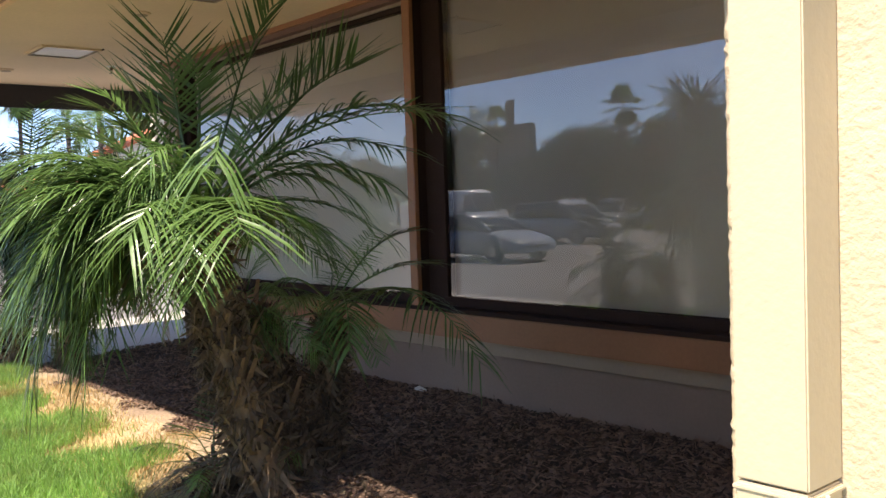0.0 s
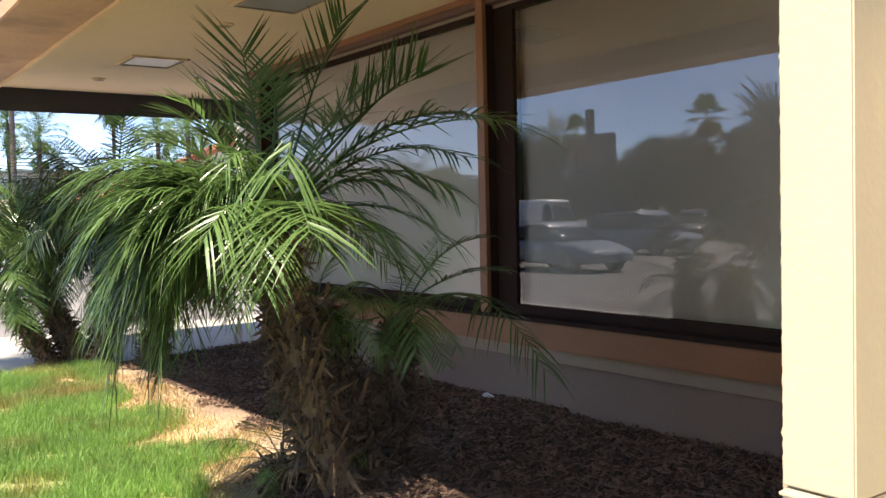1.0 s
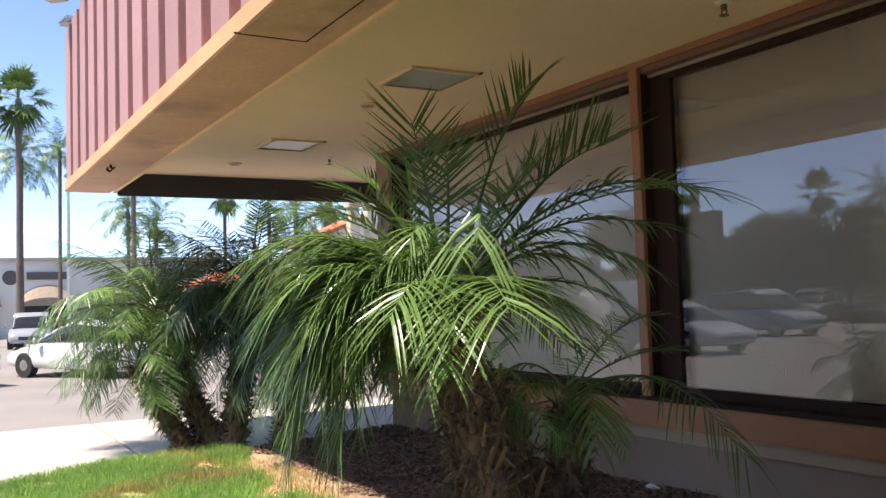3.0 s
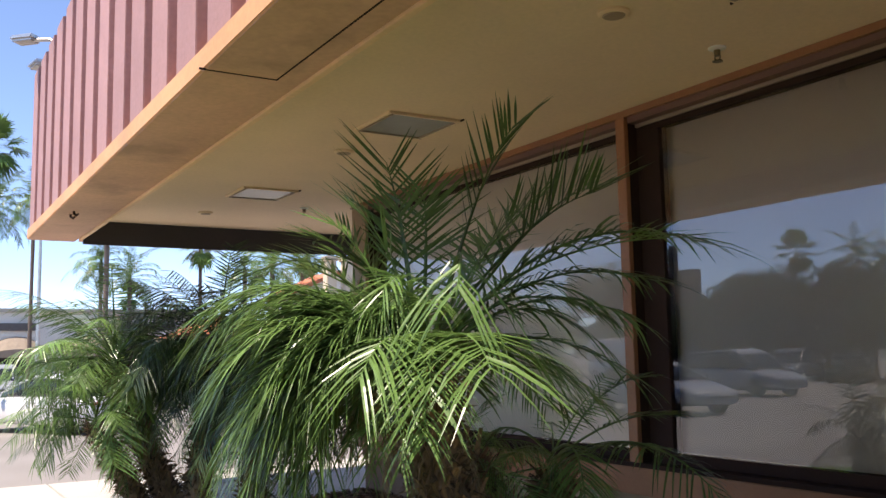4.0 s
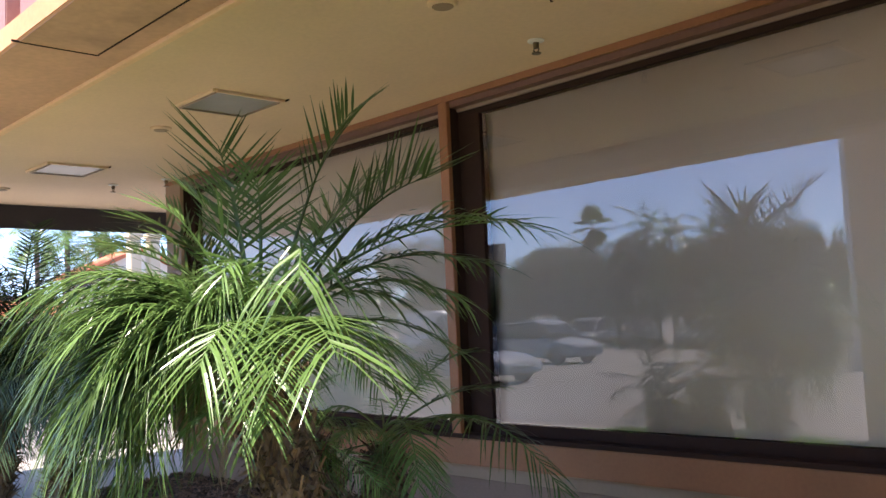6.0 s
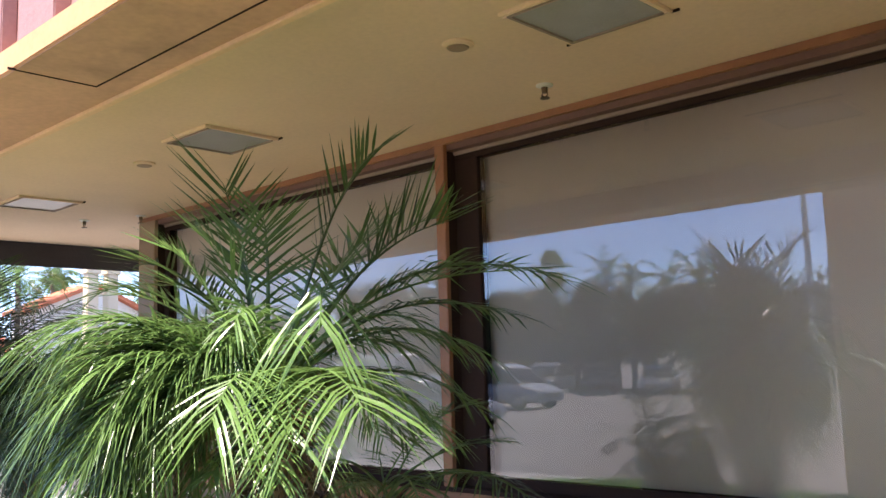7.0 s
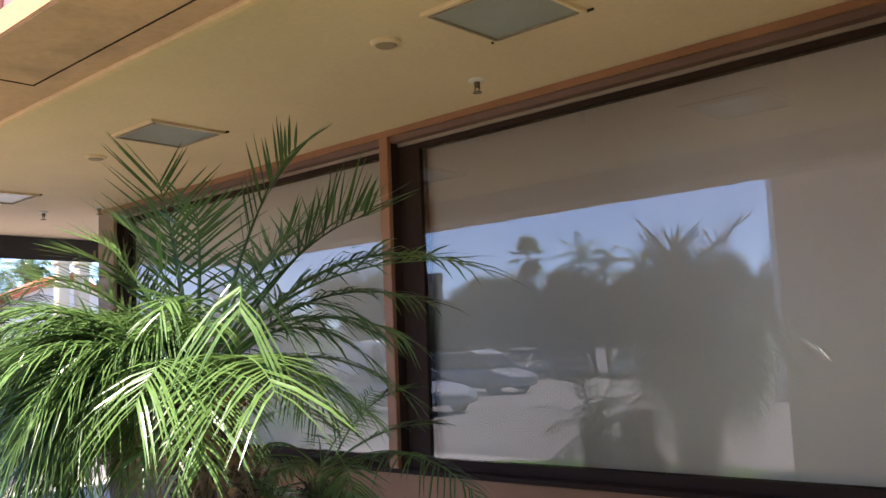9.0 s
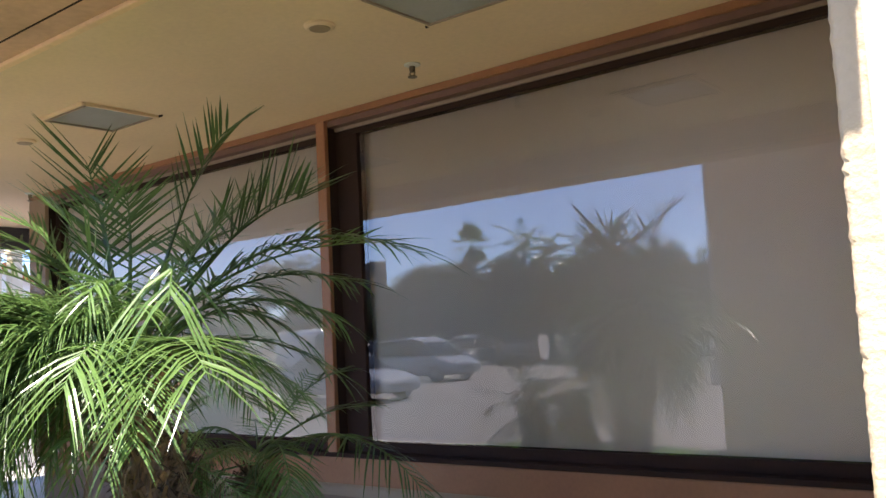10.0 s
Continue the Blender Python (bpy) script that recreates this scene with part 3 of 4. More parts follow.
# blue: take the leaf copy that is coloured dark for shade
def pygmy_palm(label, foot, crown, r, fronds, size, seed, special=(), dead=4, lean=0.0, low=-30, high=84, blue=False):
    rnd = random.Random(seed)
    t = thing("palm", label, "palm", "low palms in the bed", Matrix.Translation(foot))
    c = Vector(crown) - Vector(foot)
    part("trunk", trunk_mesh((0, 0, -0.08), c - Vector((0, 0, 0.05)), r * 1.3, r, int(3000 * r) + 80, seed, lean), TRUNK, t, "shaggy brown trunk")
    rows = list(special)
    for k in range(fronds):
        u = (k + 0.5) / fronds
        rows.append(((k * 137.5 + rnd.uniform(-18, 18)) % 360, high - (high - low) * u ** 0.85 + rnd.uniform(-7, 7), rnd.uniform(0.8, 1.08)))
    for az, el, s in rows:
        e = min(ELS, key=lambda q: abs(q - el))
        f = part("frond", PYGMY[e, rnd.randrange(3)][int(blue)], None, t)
        up = 0.1 * (el / 90)
        f.matrix_basis = Matrix.Translation(c + Vector((0, 0, up))) @ pose(0, 0, 0, rnd.uniform(-16, 16), 0, 0) @ pose(0, 0, 0, 0, 0, az) @ pose(0, 0, 0, rnd.uniform(-14, 14), 0, 0) @ Matrix.Scale(s * size, 4)
    for k in range(dead):
        f = part("dead_frond", DEAD[k % 2], None, t, "dry brown hanging leaf")
        f.matrix_basis = Matrix.Translation(c - Vector((0, 0, 0.08))) @ pose(0, 0, 0, 0, 0, rnd.uniform(0, 360)) @ Matrix.Scale(size * rnd.uniform(0.7, 1.0), 4)
    return t


# the large palm: its leaves run from the crown through a middle to a tip
FOOT, CROWN = Vector((1.22, -2.33, 0.0)), Vector((1.25, -2.74, 1.46))
palm = pygmy_palm("large pygmy date palm with arching green fronds in bark mulch", FOOT, CROWN, 0.12, 0, 1.0, 3, (), 3, -0.1)


def leaf(middle, tip, pinna, width, pairs, **more):
    leaf.count += 1
    rnd = random.Random(leaf.count)
    a = CROWN + Vector((rnd.uniform(-0.05, 0.05), rnd.uniform(-0.05, 0.05), rnd.uniform(-0.06, 0.06)))
    part("frond", arched_frond(a - FOOT, Vector(middle) - FOOT, Vector(tip) - FOOT, pinna, width, pairs, leaf.count, **more), None, palm)


leaf.count = 40
# upright leaves under the soffit
leaf((0.98, -2.70, 2.08), (0.78, -2.68, 2.5), 0.46, 0.0125, 12, droop=0.0, lift=0.1, first=0.4, fwd=0.75, wild=0.06)
leaf((1.06, -2.62, 2.00), (0.92, -2.55, 2.34), 0.4, 0.015, 14, droop=0.03, lift=0.15, first=0.35, fwd=0.6)
leaf((1.10, -2.74, 1.94), (1.02, -2.74, 2.22), 0.36, 0.015, 14, droop=0.03, lift=0.15, first=0.3, fwd=0.6)
leaf((1.26, -2.92, 1.95), (1.18, -3.06, 2.18), 0.32, 0.015, 13, droop=0.03, lift=0.1, first=0.35, fwd=0.9, wild=0.06)
leaf((1.10, -2.94, 1.92), (0.94, -3.06, 2.14), 0.32, 0.015, 14, droop=0.05, lift=0.1, first=0.3, fwd=0.7)
leaf((1.40, -2.55, 2.20), (1.66, -2.50, 2.52), 0.3, 0.015, 17, droop=0.03, lift=0.4, first=0.3, fwd=1.1, wild=0.06)
leaf((1.22, -2.12, 2.12), (1.44, -1.88, 2.32), 0.44, 0.02, 13, droop=0.0, lift=0.7, first=0.35, wild=0.06)
leaf((1.30, -2.24, 2.06), (1.62, -2.02, 2.26), 0.4, 0.017, 15, droop=0.0, lift=0.6, first=0.3)
leaf((1.12, -2.30, 2.02), (1.20, -2.06, 2.26), 0.38, 0.016, 14, droop=0.03, lift=0.3, first=0.3)
leaf((1.20, -2.42, 1.95), (1.32, -2.25, 2.20), 0.36, 0.015, 14, droop=0.03, lift=0.3, first=0.3)
leaf((1.46, -2.16, 2.00), (2.14, -1.84, 1.96), 0.42, 0.017, 26, droop=0.4, lift=0.3, first=0.22)
leaf((1.36, -2.20, 1.92), (1.90, -1.80, 2.02), 0.4, 0.016, 24, droop=0.2, lift=0.45, first=0.22)
leaf((1.42, -2.26, 1.84), (1.96, -2.02, 1.82), 0.36, 0.015, 24, droop=0.4, lift=0.3, first=0.22)
leaf((1.36, -2.22, 1.76), (1.72, -1.92, 1.66), 0.32, 0.014, 24, droop=0.5, lift=0.2, first=0.22)
leaf((1.28, -2.30, 1.72), (1.52, -1.98, 1.58), 0.32, 0.014, 24, droop=0.5, lift=0.2, first=0.22)
leaf((1.02, -2.36, 1.95), (0.86, -2.04, 2.12), 0.36, 0.014, 18, droop=0.1, lift=0.3, first=0.25)
# leaves in the sun that hang towards the lawn
leaf((1.56, -2.76, 1.92), (1.82, -2.93, 1.74), 0.42, 0.0105, 10, droop=0.75, lift=-0.1, first=0.74, fwd=0.55)
leaf((1.70, -2.84, 1.60), (2.08, -2.95, 1.46), 0.44, 0.0115, 24, droop=0.5, lift=0.2, first=0.3, fwd=0.3)
leaf((1.56, -2.90, 1.54), (1.80, -3.04, 1.36), 0.34, 0.010, 22, droop=0.55, lift=0.2, first=0.3)
leaf((1.44, -3.00, 1.60), (1.58, -3.24, 1.42), 0.38, 0.010, 24, droop=0.6, lift=0.15, first=0.3, fwd=0.5)
leaf((0.85, -2.86, 1.98), (0.44, -2.95, 2.12), 0.34, 0.014, 18, droop=0.03, lift=0.25, first=0.3, fwd=0.9)
leaf((0.92, -2.98, 1.86), (0.55, -3.14, 1.96), 0.34, 0.013, 20, droop=0.05, lift=0.25, first=0.3, fwd=0.9)
leaf((0.90, -2.80, 1.90), (0.52, -2.84, 2.02), 0.34, 0.013, 20, droop=0.05, lift=0.25, first=0.3, fwd=0.9)
leaf((0.98, -3.06, 1.90), (0.72, -3.28, 1.94), 0.34, 0.013, 20, droop=0.15, lift=0.25, first=0.3, fwd=0.9)
rnd = random.Random(19)
for k in range(66):
    u = k / 65
    a, reach = radians(rnd.uniform(184, 276)), rnd.uniform(0.66, 1.08)
    rise, fall = 0.52 - 0.6 * u + rnd.uniform(-0.1, 0.1), 0.34 - 1.3 * u + rnd.uniform(-0.14, 0.14)
    way = Vector((math.cos(a), math.sin(a), 0))
    leaf(CROWN + way * reach * 0.55 + Vector((0, 0, rise * 0.62 + 0.04)), CROWN + way * reach * (1.0 - 0.15 * u) + Vector((0, 0, fall * 0.75)), rnd.uniform(0.26, 0.4), rnd.uniform(0.0075, 0.011), 32, droop=rnd.uniform(0.1, 0.65), lift=rnd.uniform(-0.1, 0.45), first=0.2, wild=0.3, fwd=rnd.uniform(0.5, 1.1))
for k in range(16):
    a, reach, rise = radians(rnd.uniform(20, 190)), rnd.uniform(0.6, 0.95), rnd.uniform(-0.15, 0.45)
    way = Vector((math.cos(a), math.sin(a), 0))
    leaf(CROWN + way * reach * 0.5 + Vector((0, 0, rise * 0.6 + 0.08)), CROWN + way * reach + Vector((0, 0, rise - 0.15)), 0.28, 0.0115, 26, droop=0.4, lift=0.25, first=0.25, wild=0.2)
for k in range(14):
    a = radians(rnd.uniform(170, 340))
    way = Vector((math.cos(a), math.sin(a), 0))
    leaf(CROWN + way * 0.24 + Vector((0, 0, rnd.uniform(-0.2, 0.1))), CROWN + way * 0.36 + Vector((0, 0, rnd.uniform(-0.5, -0.2))), 0.18, 0.009, 20, droop=0.5, first=0.2, wild=0.35, mat=LEAF if k % 3 else LEAF_DRY)

# short leaves that fill the heart of the crown
for k in range(18):
    a, reach = radians(rnd.uniform(200, 350)), rnd.uniform(0.28, 0.5)
    way = Vector((math.cos(a), math.sin(a), 0))
    leaf(CROWN + way * reach * 0.45 + Vector((0, 0, rnd.uniform(0.14, 0.36))), CROWN + way * reach + Vector((0, 0, rnd.uniform(0.0, 0.34))), 0.24, 0.0095, 22, droop=rnd.uniform(0.2, 0.6), lift=0.25, first=0.2, wild=0.35, fwd=0.7)
# dry leaves fallen round the foot
for middle, tip in (((1.02, -2.62, 0.2), (0.88, -2.92, 0.06)), ((1.18, -2.66, 0.18), (1.14, -3.0, 0.05)), ((0.92, -2.5, 0.2), (0.7, -2.72, 0.06))):
    base = Vector((1.14, -2.42, 0.14))
    part("dead_frond", arched_frond(base - FOOT, Vector(middle) - FOOT, Vector(tip) - FOOT, 0.26, 0.009, 26, int(tip[0] * 100), droop=0.15, lift=0.1, first=0.15, fwd=0.7, mat=LEAF_DRY), None, palm, "dry grey-brown fallen leaf")

# shaded palms behind it
FOOT, CROWN = Vector((0.92, -1.85, 0.02)), Vector((0.72, -1.62, 0.9))
palm = pygmy_palm("small shaded pygmy date palm under the overhang", FOOT, CROWN, 0.075, 9, 0.62, 8, (), 3, 0.0, -24, 60)
leaf.count = 200
leaf((1.36, -1.52, 1.04), (1.90, -1.44, 0.66), 0.32, 0.011, 32, droop=0.5, lift=0.1, first=0.2, fwd=0.35)
leaf((0.80, -1.36, 1.24), (0.98, -1.12, 1.37), 0.24, 0.012, 28, droop=0.25, lift=0.3, first=0.3)
leaf((0.95, -1.38, 1.12), (1.22, -1.18, 1.17), 0.24, 0.012, 28, droop=0.3, lift=0.3, first=0.3)
leaf((1.05, -1.75, 1.02), (1.32, -1.90, 0.72), 0.24, 0.011, 28, droop=0.45, lift=0.1, first=0.3)
leaf((0.55, -1.85, 1.10), (0.40, -2.05, 0.80), 0.24, 0.011, 28, droop=0.45, lift=0.1, first=0.3)
pygmy_palm("leaning second palm stem beside the large one", (1.08, -2.05, 0.0), (0.72, -2.2, 1.02), 0.1, 10, 0.55, 12, (), 8, 0.0, -30, 50)
pygmy_palm("low sucker of fresh fronds at a palm's foot", (0.95, -2.55, -0.02), (0.93, -2.57, 0.1), 0.05, 11, 0.5, 71, (), 4, 0.0, 0, 60)
pygmy_palm("leaning pygmy date palm beside the concrete walk", (-4.95, -2.2, -0.02), (-5.45, -2.75, 1.5), 0.13, 66, 1.15, 21, ((-70, 0, 1.0), (-95, -14, 1.0), (250, 12, 1.1)), 5, -0.1, -30, 66)
# the next two palms carry the leaf colour darkened for the overhang's shade
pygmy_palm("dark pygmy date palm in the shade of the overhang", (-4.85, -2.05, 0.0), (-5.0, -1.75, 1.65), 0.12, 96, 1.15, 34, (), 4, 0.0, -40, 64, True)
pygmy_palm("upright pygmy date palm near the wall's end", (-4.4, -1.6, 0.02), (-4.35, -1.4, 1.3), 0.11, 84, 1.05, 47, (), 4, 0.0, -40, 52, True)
pygmy_palm("small sunlit pygmy date palm at the bed's end", (-4.9, -2.5, -0.02), (-5.1, -3.0, 0.9), 0.09, 18, 0.8, 55, (), 2)

# ---- grass and mulch ----


def scatter(name, count, mat, label, category, place, shape, seed):
    rnd = random.Random(seed)
    verts, faces = [], []
    made = 0
    while made < count:
        spot = place(rnd)
        if spot is None:
            continue
        made += 1
        n = len(verts)
        vs, fs = shape(rnd, *spot)
        verts += vs
        faces += [tuple(n + i for i in f) for f in fs]
    me = bpy.data.meshes.new(name)
    me.from_pydata(verts, [], faces)
    me.materials.append(mat)
    return tagged(new(name, me), label, category, "", "stuff")


def turf(rnd):
    x, y = rnd.uniform(-6.0, 7.0), rnd.uniform(-5.95, -2.05)
    if x < lawn_end(y) + 0.02 or x > 0.1 + 3.5 * max(0.0, -2.75 - y) or (x > 2.5 and rnd.random() < 0.5):
        return None
    edge = -2.62 + 0.55 * noise.noise((x * 0.9, y * 0.4, 1.0)) + 0.25 * noise.noise((x * 3, y * 3, 7))
    if x < -3.0:
        edge += 0.25 * (-3.0 - x)
    if y > edge + 0.3 * rnd.random() or noise.noise((x * 2.1, y * 2.1, 4)) < -0.32:
        return None
    return x, y


def blade(rnd, x, y, tall=0.1):
    z, a = bed_height(x, y) - 0.004, rnd.uniform(0, 6.283)
    h, w = tall * rnd.uniform(0.5, 1.15), rnd.uniform(0.0022, 0.004)
    lx, ly = rnd.gauss(0, 0.4) * h, rnd.gauss(0, 0.4) * h
    c, s = math.cos(a) * w, math.sin(a) * w
    return [(x - c, y - s, z), (x + c, y + s, z), (x + lx * 0.45 + c * 0.7, y + ly * 0.45 + s * 0.7, z + h * 0.6), (x + lx * 0.45 - c * 0.7, y + ly * 0.45 - s * 0.7, z + h * 0.6), (x + lx, y + ly, z + h)], [(0, 1, 2, 3), (3, 2, 4)]


def dry(rnd):
    x, y = rnd.uniform(-5.4, 0.8), rnd.uniform(-3.0, -1.95)
    if noise.noise((x * 1.7, y * 1.7, 2)) + 0.8 * (-2.1 - y) < rnd.uniform(-0.25, 0.5) or x < lawn_end(y) + 0.03:
        return None
    return x, y


scatter("grass", 135000, BLADE, "bright green patchy lawn grass", "grass", turf, blade, 1)
scatter("dry_grass", 16000, DRYBLADE, "dry straw-coloured grass at the lawn's edge", "grass", dry, lambda r, x, y: blade(r, x, y, 0.045), 2)


def bed(rnd):
    x, y = rnd.uniform(-4.6, 4.2), rnd.uniform(-2.7, -0.2)
    far = -1.95 if x < 0.6 else -2.75
    if y < far + 0.35 * noise.noise((x * 2, 0, 5)) or (x < -1.5 and rnd.random() < 0.55):
        return None
    return x, y


def chip(rnd, x, y):
    z = bed_height(x, y) + rnd.uniform(0.0, 0.016)
    a, tilt, roll = rnd.uniform(0, 6.283), rnd.gauss(0, 0.35), rnd.gauss(0, 0.35)
    l, w = (rnd.uniform(0.012, 0.034), rnd.uniform(0.005, 0.015)) if rnd.random() < 0.8 else (rnd.uniform(0.03, 0.09), rnd.uniform(0.002, 0.004))
    d = Vector((math.cos(a) * math.cos(tilt), math.sin(a) * math.cos(tilt), math.sin(tilt))) * l
    s = Vector((-math.sin(a), math.cos(a), math.sin(roll))) * w
    c = Vector((x, y, z))
    up = Vector((0, 0, 0.006))
    return [tuple(v) for v in (c - d - s, c + d - s * 0.7, c + d + s * 0.6, c - d + s, c - d * 0.9 - s * 0.8 + up, c + d * 0.9 - s * 0.6 + up, c + d * 0.9 + s * 0.5 + up, c - d * 0.9 + s * 0.8 + up)], [(4, 5, 6, 7), (0, 1, 5, 4), (1, 2, 6, 5), (2, 3, 7, 6), (3, 0, 4, 7)]


scatter("bark_mulch", 26000, CHIP, "reddish brown bark mulch", "mulch", bed, chip, 3)


# ---- soffit fittings ----
BRASS = material("aged_brass", (0.16, 0.12, 0.07), 0.45, 0.1, 5, 60, 0.05, 80, metal=0.7)

def ceiling_light(x0):
    """A square recessed light with its frame hanging a little below the soffit."""
    t = thing("ceiling_light", "square recessed soffit light with a beige frame and dull diffuser", "ceiling light", "soffit lights", pose(x0, -1.855, SOFFIT_Z))
    f = bmesh.new()
    w, fw, d = 0.6, 0.032, 0.02
    for a in ((0, w, 0, fw), (0, w, w - fw, w), (0, fw, fw + 0.001, w - fw - 0.001), (w - fw, w, fw + 0.001, w - fw - 0.001)):
        box(f, *a, -d, 0.004, 0.005)
    part("frame", f, SOFFIT, t)
    part("rim", box(box(block(fw, w - fw, fw, fw + 0.014, -0.026, 0.0), fw, w - fw, w - fw - 0.014, w - fw, -0.026, 0.0), fw, fw + 0.014, fw + 0.015, w - fw - 0.015, -0.026, 0.0), HEAD, t, "dark gap round the diffuser")
    part("diffuser", block(fw + 0.002, w - fw - 0.002, fw + 0.002, w - fw - 0.002, -0.016, -0.004), LAMP_GLASS, t, "dull grey diffuser")
    part("flange", block(-0.03, w + 0.03, w + 0.002, w + 0.012, -0.012, 0.0), DARK, t)
    return t


for x in (-4.5, -1.33, 1.85):
    ceiling_light(x)


def disc(x, y, r):
    bm = bmesh.new()
    tube(bm, [(0, 0, 0.0), (0, 0, -0.012), (0, 0, -0.02)], [r, r, r * 0.82], 28)
    t = thing("speaker_grille", "round flush grille painted like the soffit", "grille", "soffit grilles", pose(x, y, SOFFIT_Z))
    part("rim", bm, SOFFIT, t, "", False)
    part("cover", tube(bmesh.new(), [(0, 0, -0.0205), (0, 0, -0.026)], [r * 0.7, r * 0.62], 28), BEIGE, t)


for x, y in ((1.44, -1.69), (-2.05, -1.6), (-5.66, -1.72)):
    disc(x, y, 0.085)


def sprinkler(x, y):
    t = thing("fire_sprinkler", "small brass fire sprinkler with a white collar in the soffit", "sprinkler", "soffit sprinklers", pose(x, y, SOFFIT_Z))
    part("collar", tube(bmesh.new(), [(0, 0, 0.0), (0, 0, -0.008), (0, 0, -0.016)], [0.052, 0.052, 0.03], 20), WHITE, t, "white collar")
    b = tube(bmesh.new(), [(0, 0, -0.016), (0, 0, -0.05)], [0.02, 0.017], 12)
    tube(b, [(0.014, 0, -0.045), (0.022, 0, -0.06), (0.007, 0, -0.08)], [0.004] * 3, 6)
    tube(b, [(-0.014, 0, -0.045), (-0.022, 0, -0.06), (-0.007, 0, -0.08)], [0.004] * 3, 6)
    part("body", b, BRASS, t)
    part("deflector", tube(bmesh.new(), [(0, 0, -0.08), (0, 0, -0.085)], [0.03, 0.03], 14), BRASS, t)


for x in (1.31, -4.91):
    sprinkler(x, -0.78)
sprinkler(-4.3, -0.1 - 0.35)


def floodlight(x, y, z, az):
    t = thing("floodlight", "grey metal floodlight on an arm at the parapet", "floodlight", "parapet floodlights", pose(x, y, z, 0, 0, az))
    part("arm", tube(bmesh.new(), [(0, 0, -0.25), (0, 0, 0.0), (0.12, 0, 0.08), (0.35, 0, 0.1)], [0.025] * 4, 8), METAL, t)
    part("head", block(0.3, 0.62, -0.1, 0.1, 0.085, 0.16, bevel=0.025), METAL, t, "flat lamp head")
    part("lens", block(0.34, 0.58, -0.08, 0.08, 0.076, 0.084), LAMP_GLASS, t)


floodlight(-6.95, -3.3, 5.2, 190)
floodlight(-6.3, -3.3, 5.25, 225)
for x in (-4.95, -4.75):
    tube_ = tube(bmesh.new(), [(x, -3.32, FAS_Z0), (x, -3.32, FAS_Z0 - 0.03), (x + 0.02, -3.3, FAS_Z0 - 0.05), (x + 0.03, -3.28, FAS_Z0 - 0.03)], [0.012, 0.014, 0.012, 0.008], 8)
    tagged(part("eye_hook", tube_, DARK), "small dark hook under the fascia", "hook", "hooks")


# ---- stucco pier by the car park, seen in the window glass ----
pier = tagged(thing("stucco_pier", "wide tan stucco pier at the lawn's far side", "pier"), kind="structure")
part("shaft", block(0.45, 3.3, -6.55, -6.2, -0.3, 4.6, bevel=0.01), STUCCO, pier)


# ---- vehicles ----
def loft(bm, stations, mat_sides=12):
    """stations: x, half width, bottom, top, roundness."""
    rings = []
    for x, w, z0, z1, e in stations:
        ring = []
        for k in range(mat_sides):
            a = 2 * math.pi * (k + 0.5) / mat_sides
            c, s = math.cos(a), math.sin(a)
            ring.append(bm.verts.new((x, w * math.copysign(abs(c) ** e, c), (z0 + z1) / 2 + (z1 - z0) / 2 * math.copysign(abs(s) ** e, s))))
        rings.append(ring)
    for a, b in zip(rings, rings[1:]):
        for k in range(mat_sides):
            bm.faces.new((a[k], a[(k + 1) % mat_sides], b[(k + 1) % mat_sides], b[k]))
    bm.faces.new(rings[0][::-1]), bm.faces.new(rings[-1])
    return bm


WHEEL_T = mesh_of(tube(bmesh.new(), [(0, -0.1, 0), (0, -0.11, 0), (0, 0.11, 0), (0, 0.1, 0)], [0.2, 0.33, 0.33, 0.2], 20), "tyre", TYRE)
WHEEL_R = mesh_of(tube(bmesh.new(), [(0, -0.112, 0), (0, -0.09, 0), (0, 0.09, 0), (0, 0.112, 0)], [0.12, 0.215, 0.215, 0.12], 14), "rim", METAL)


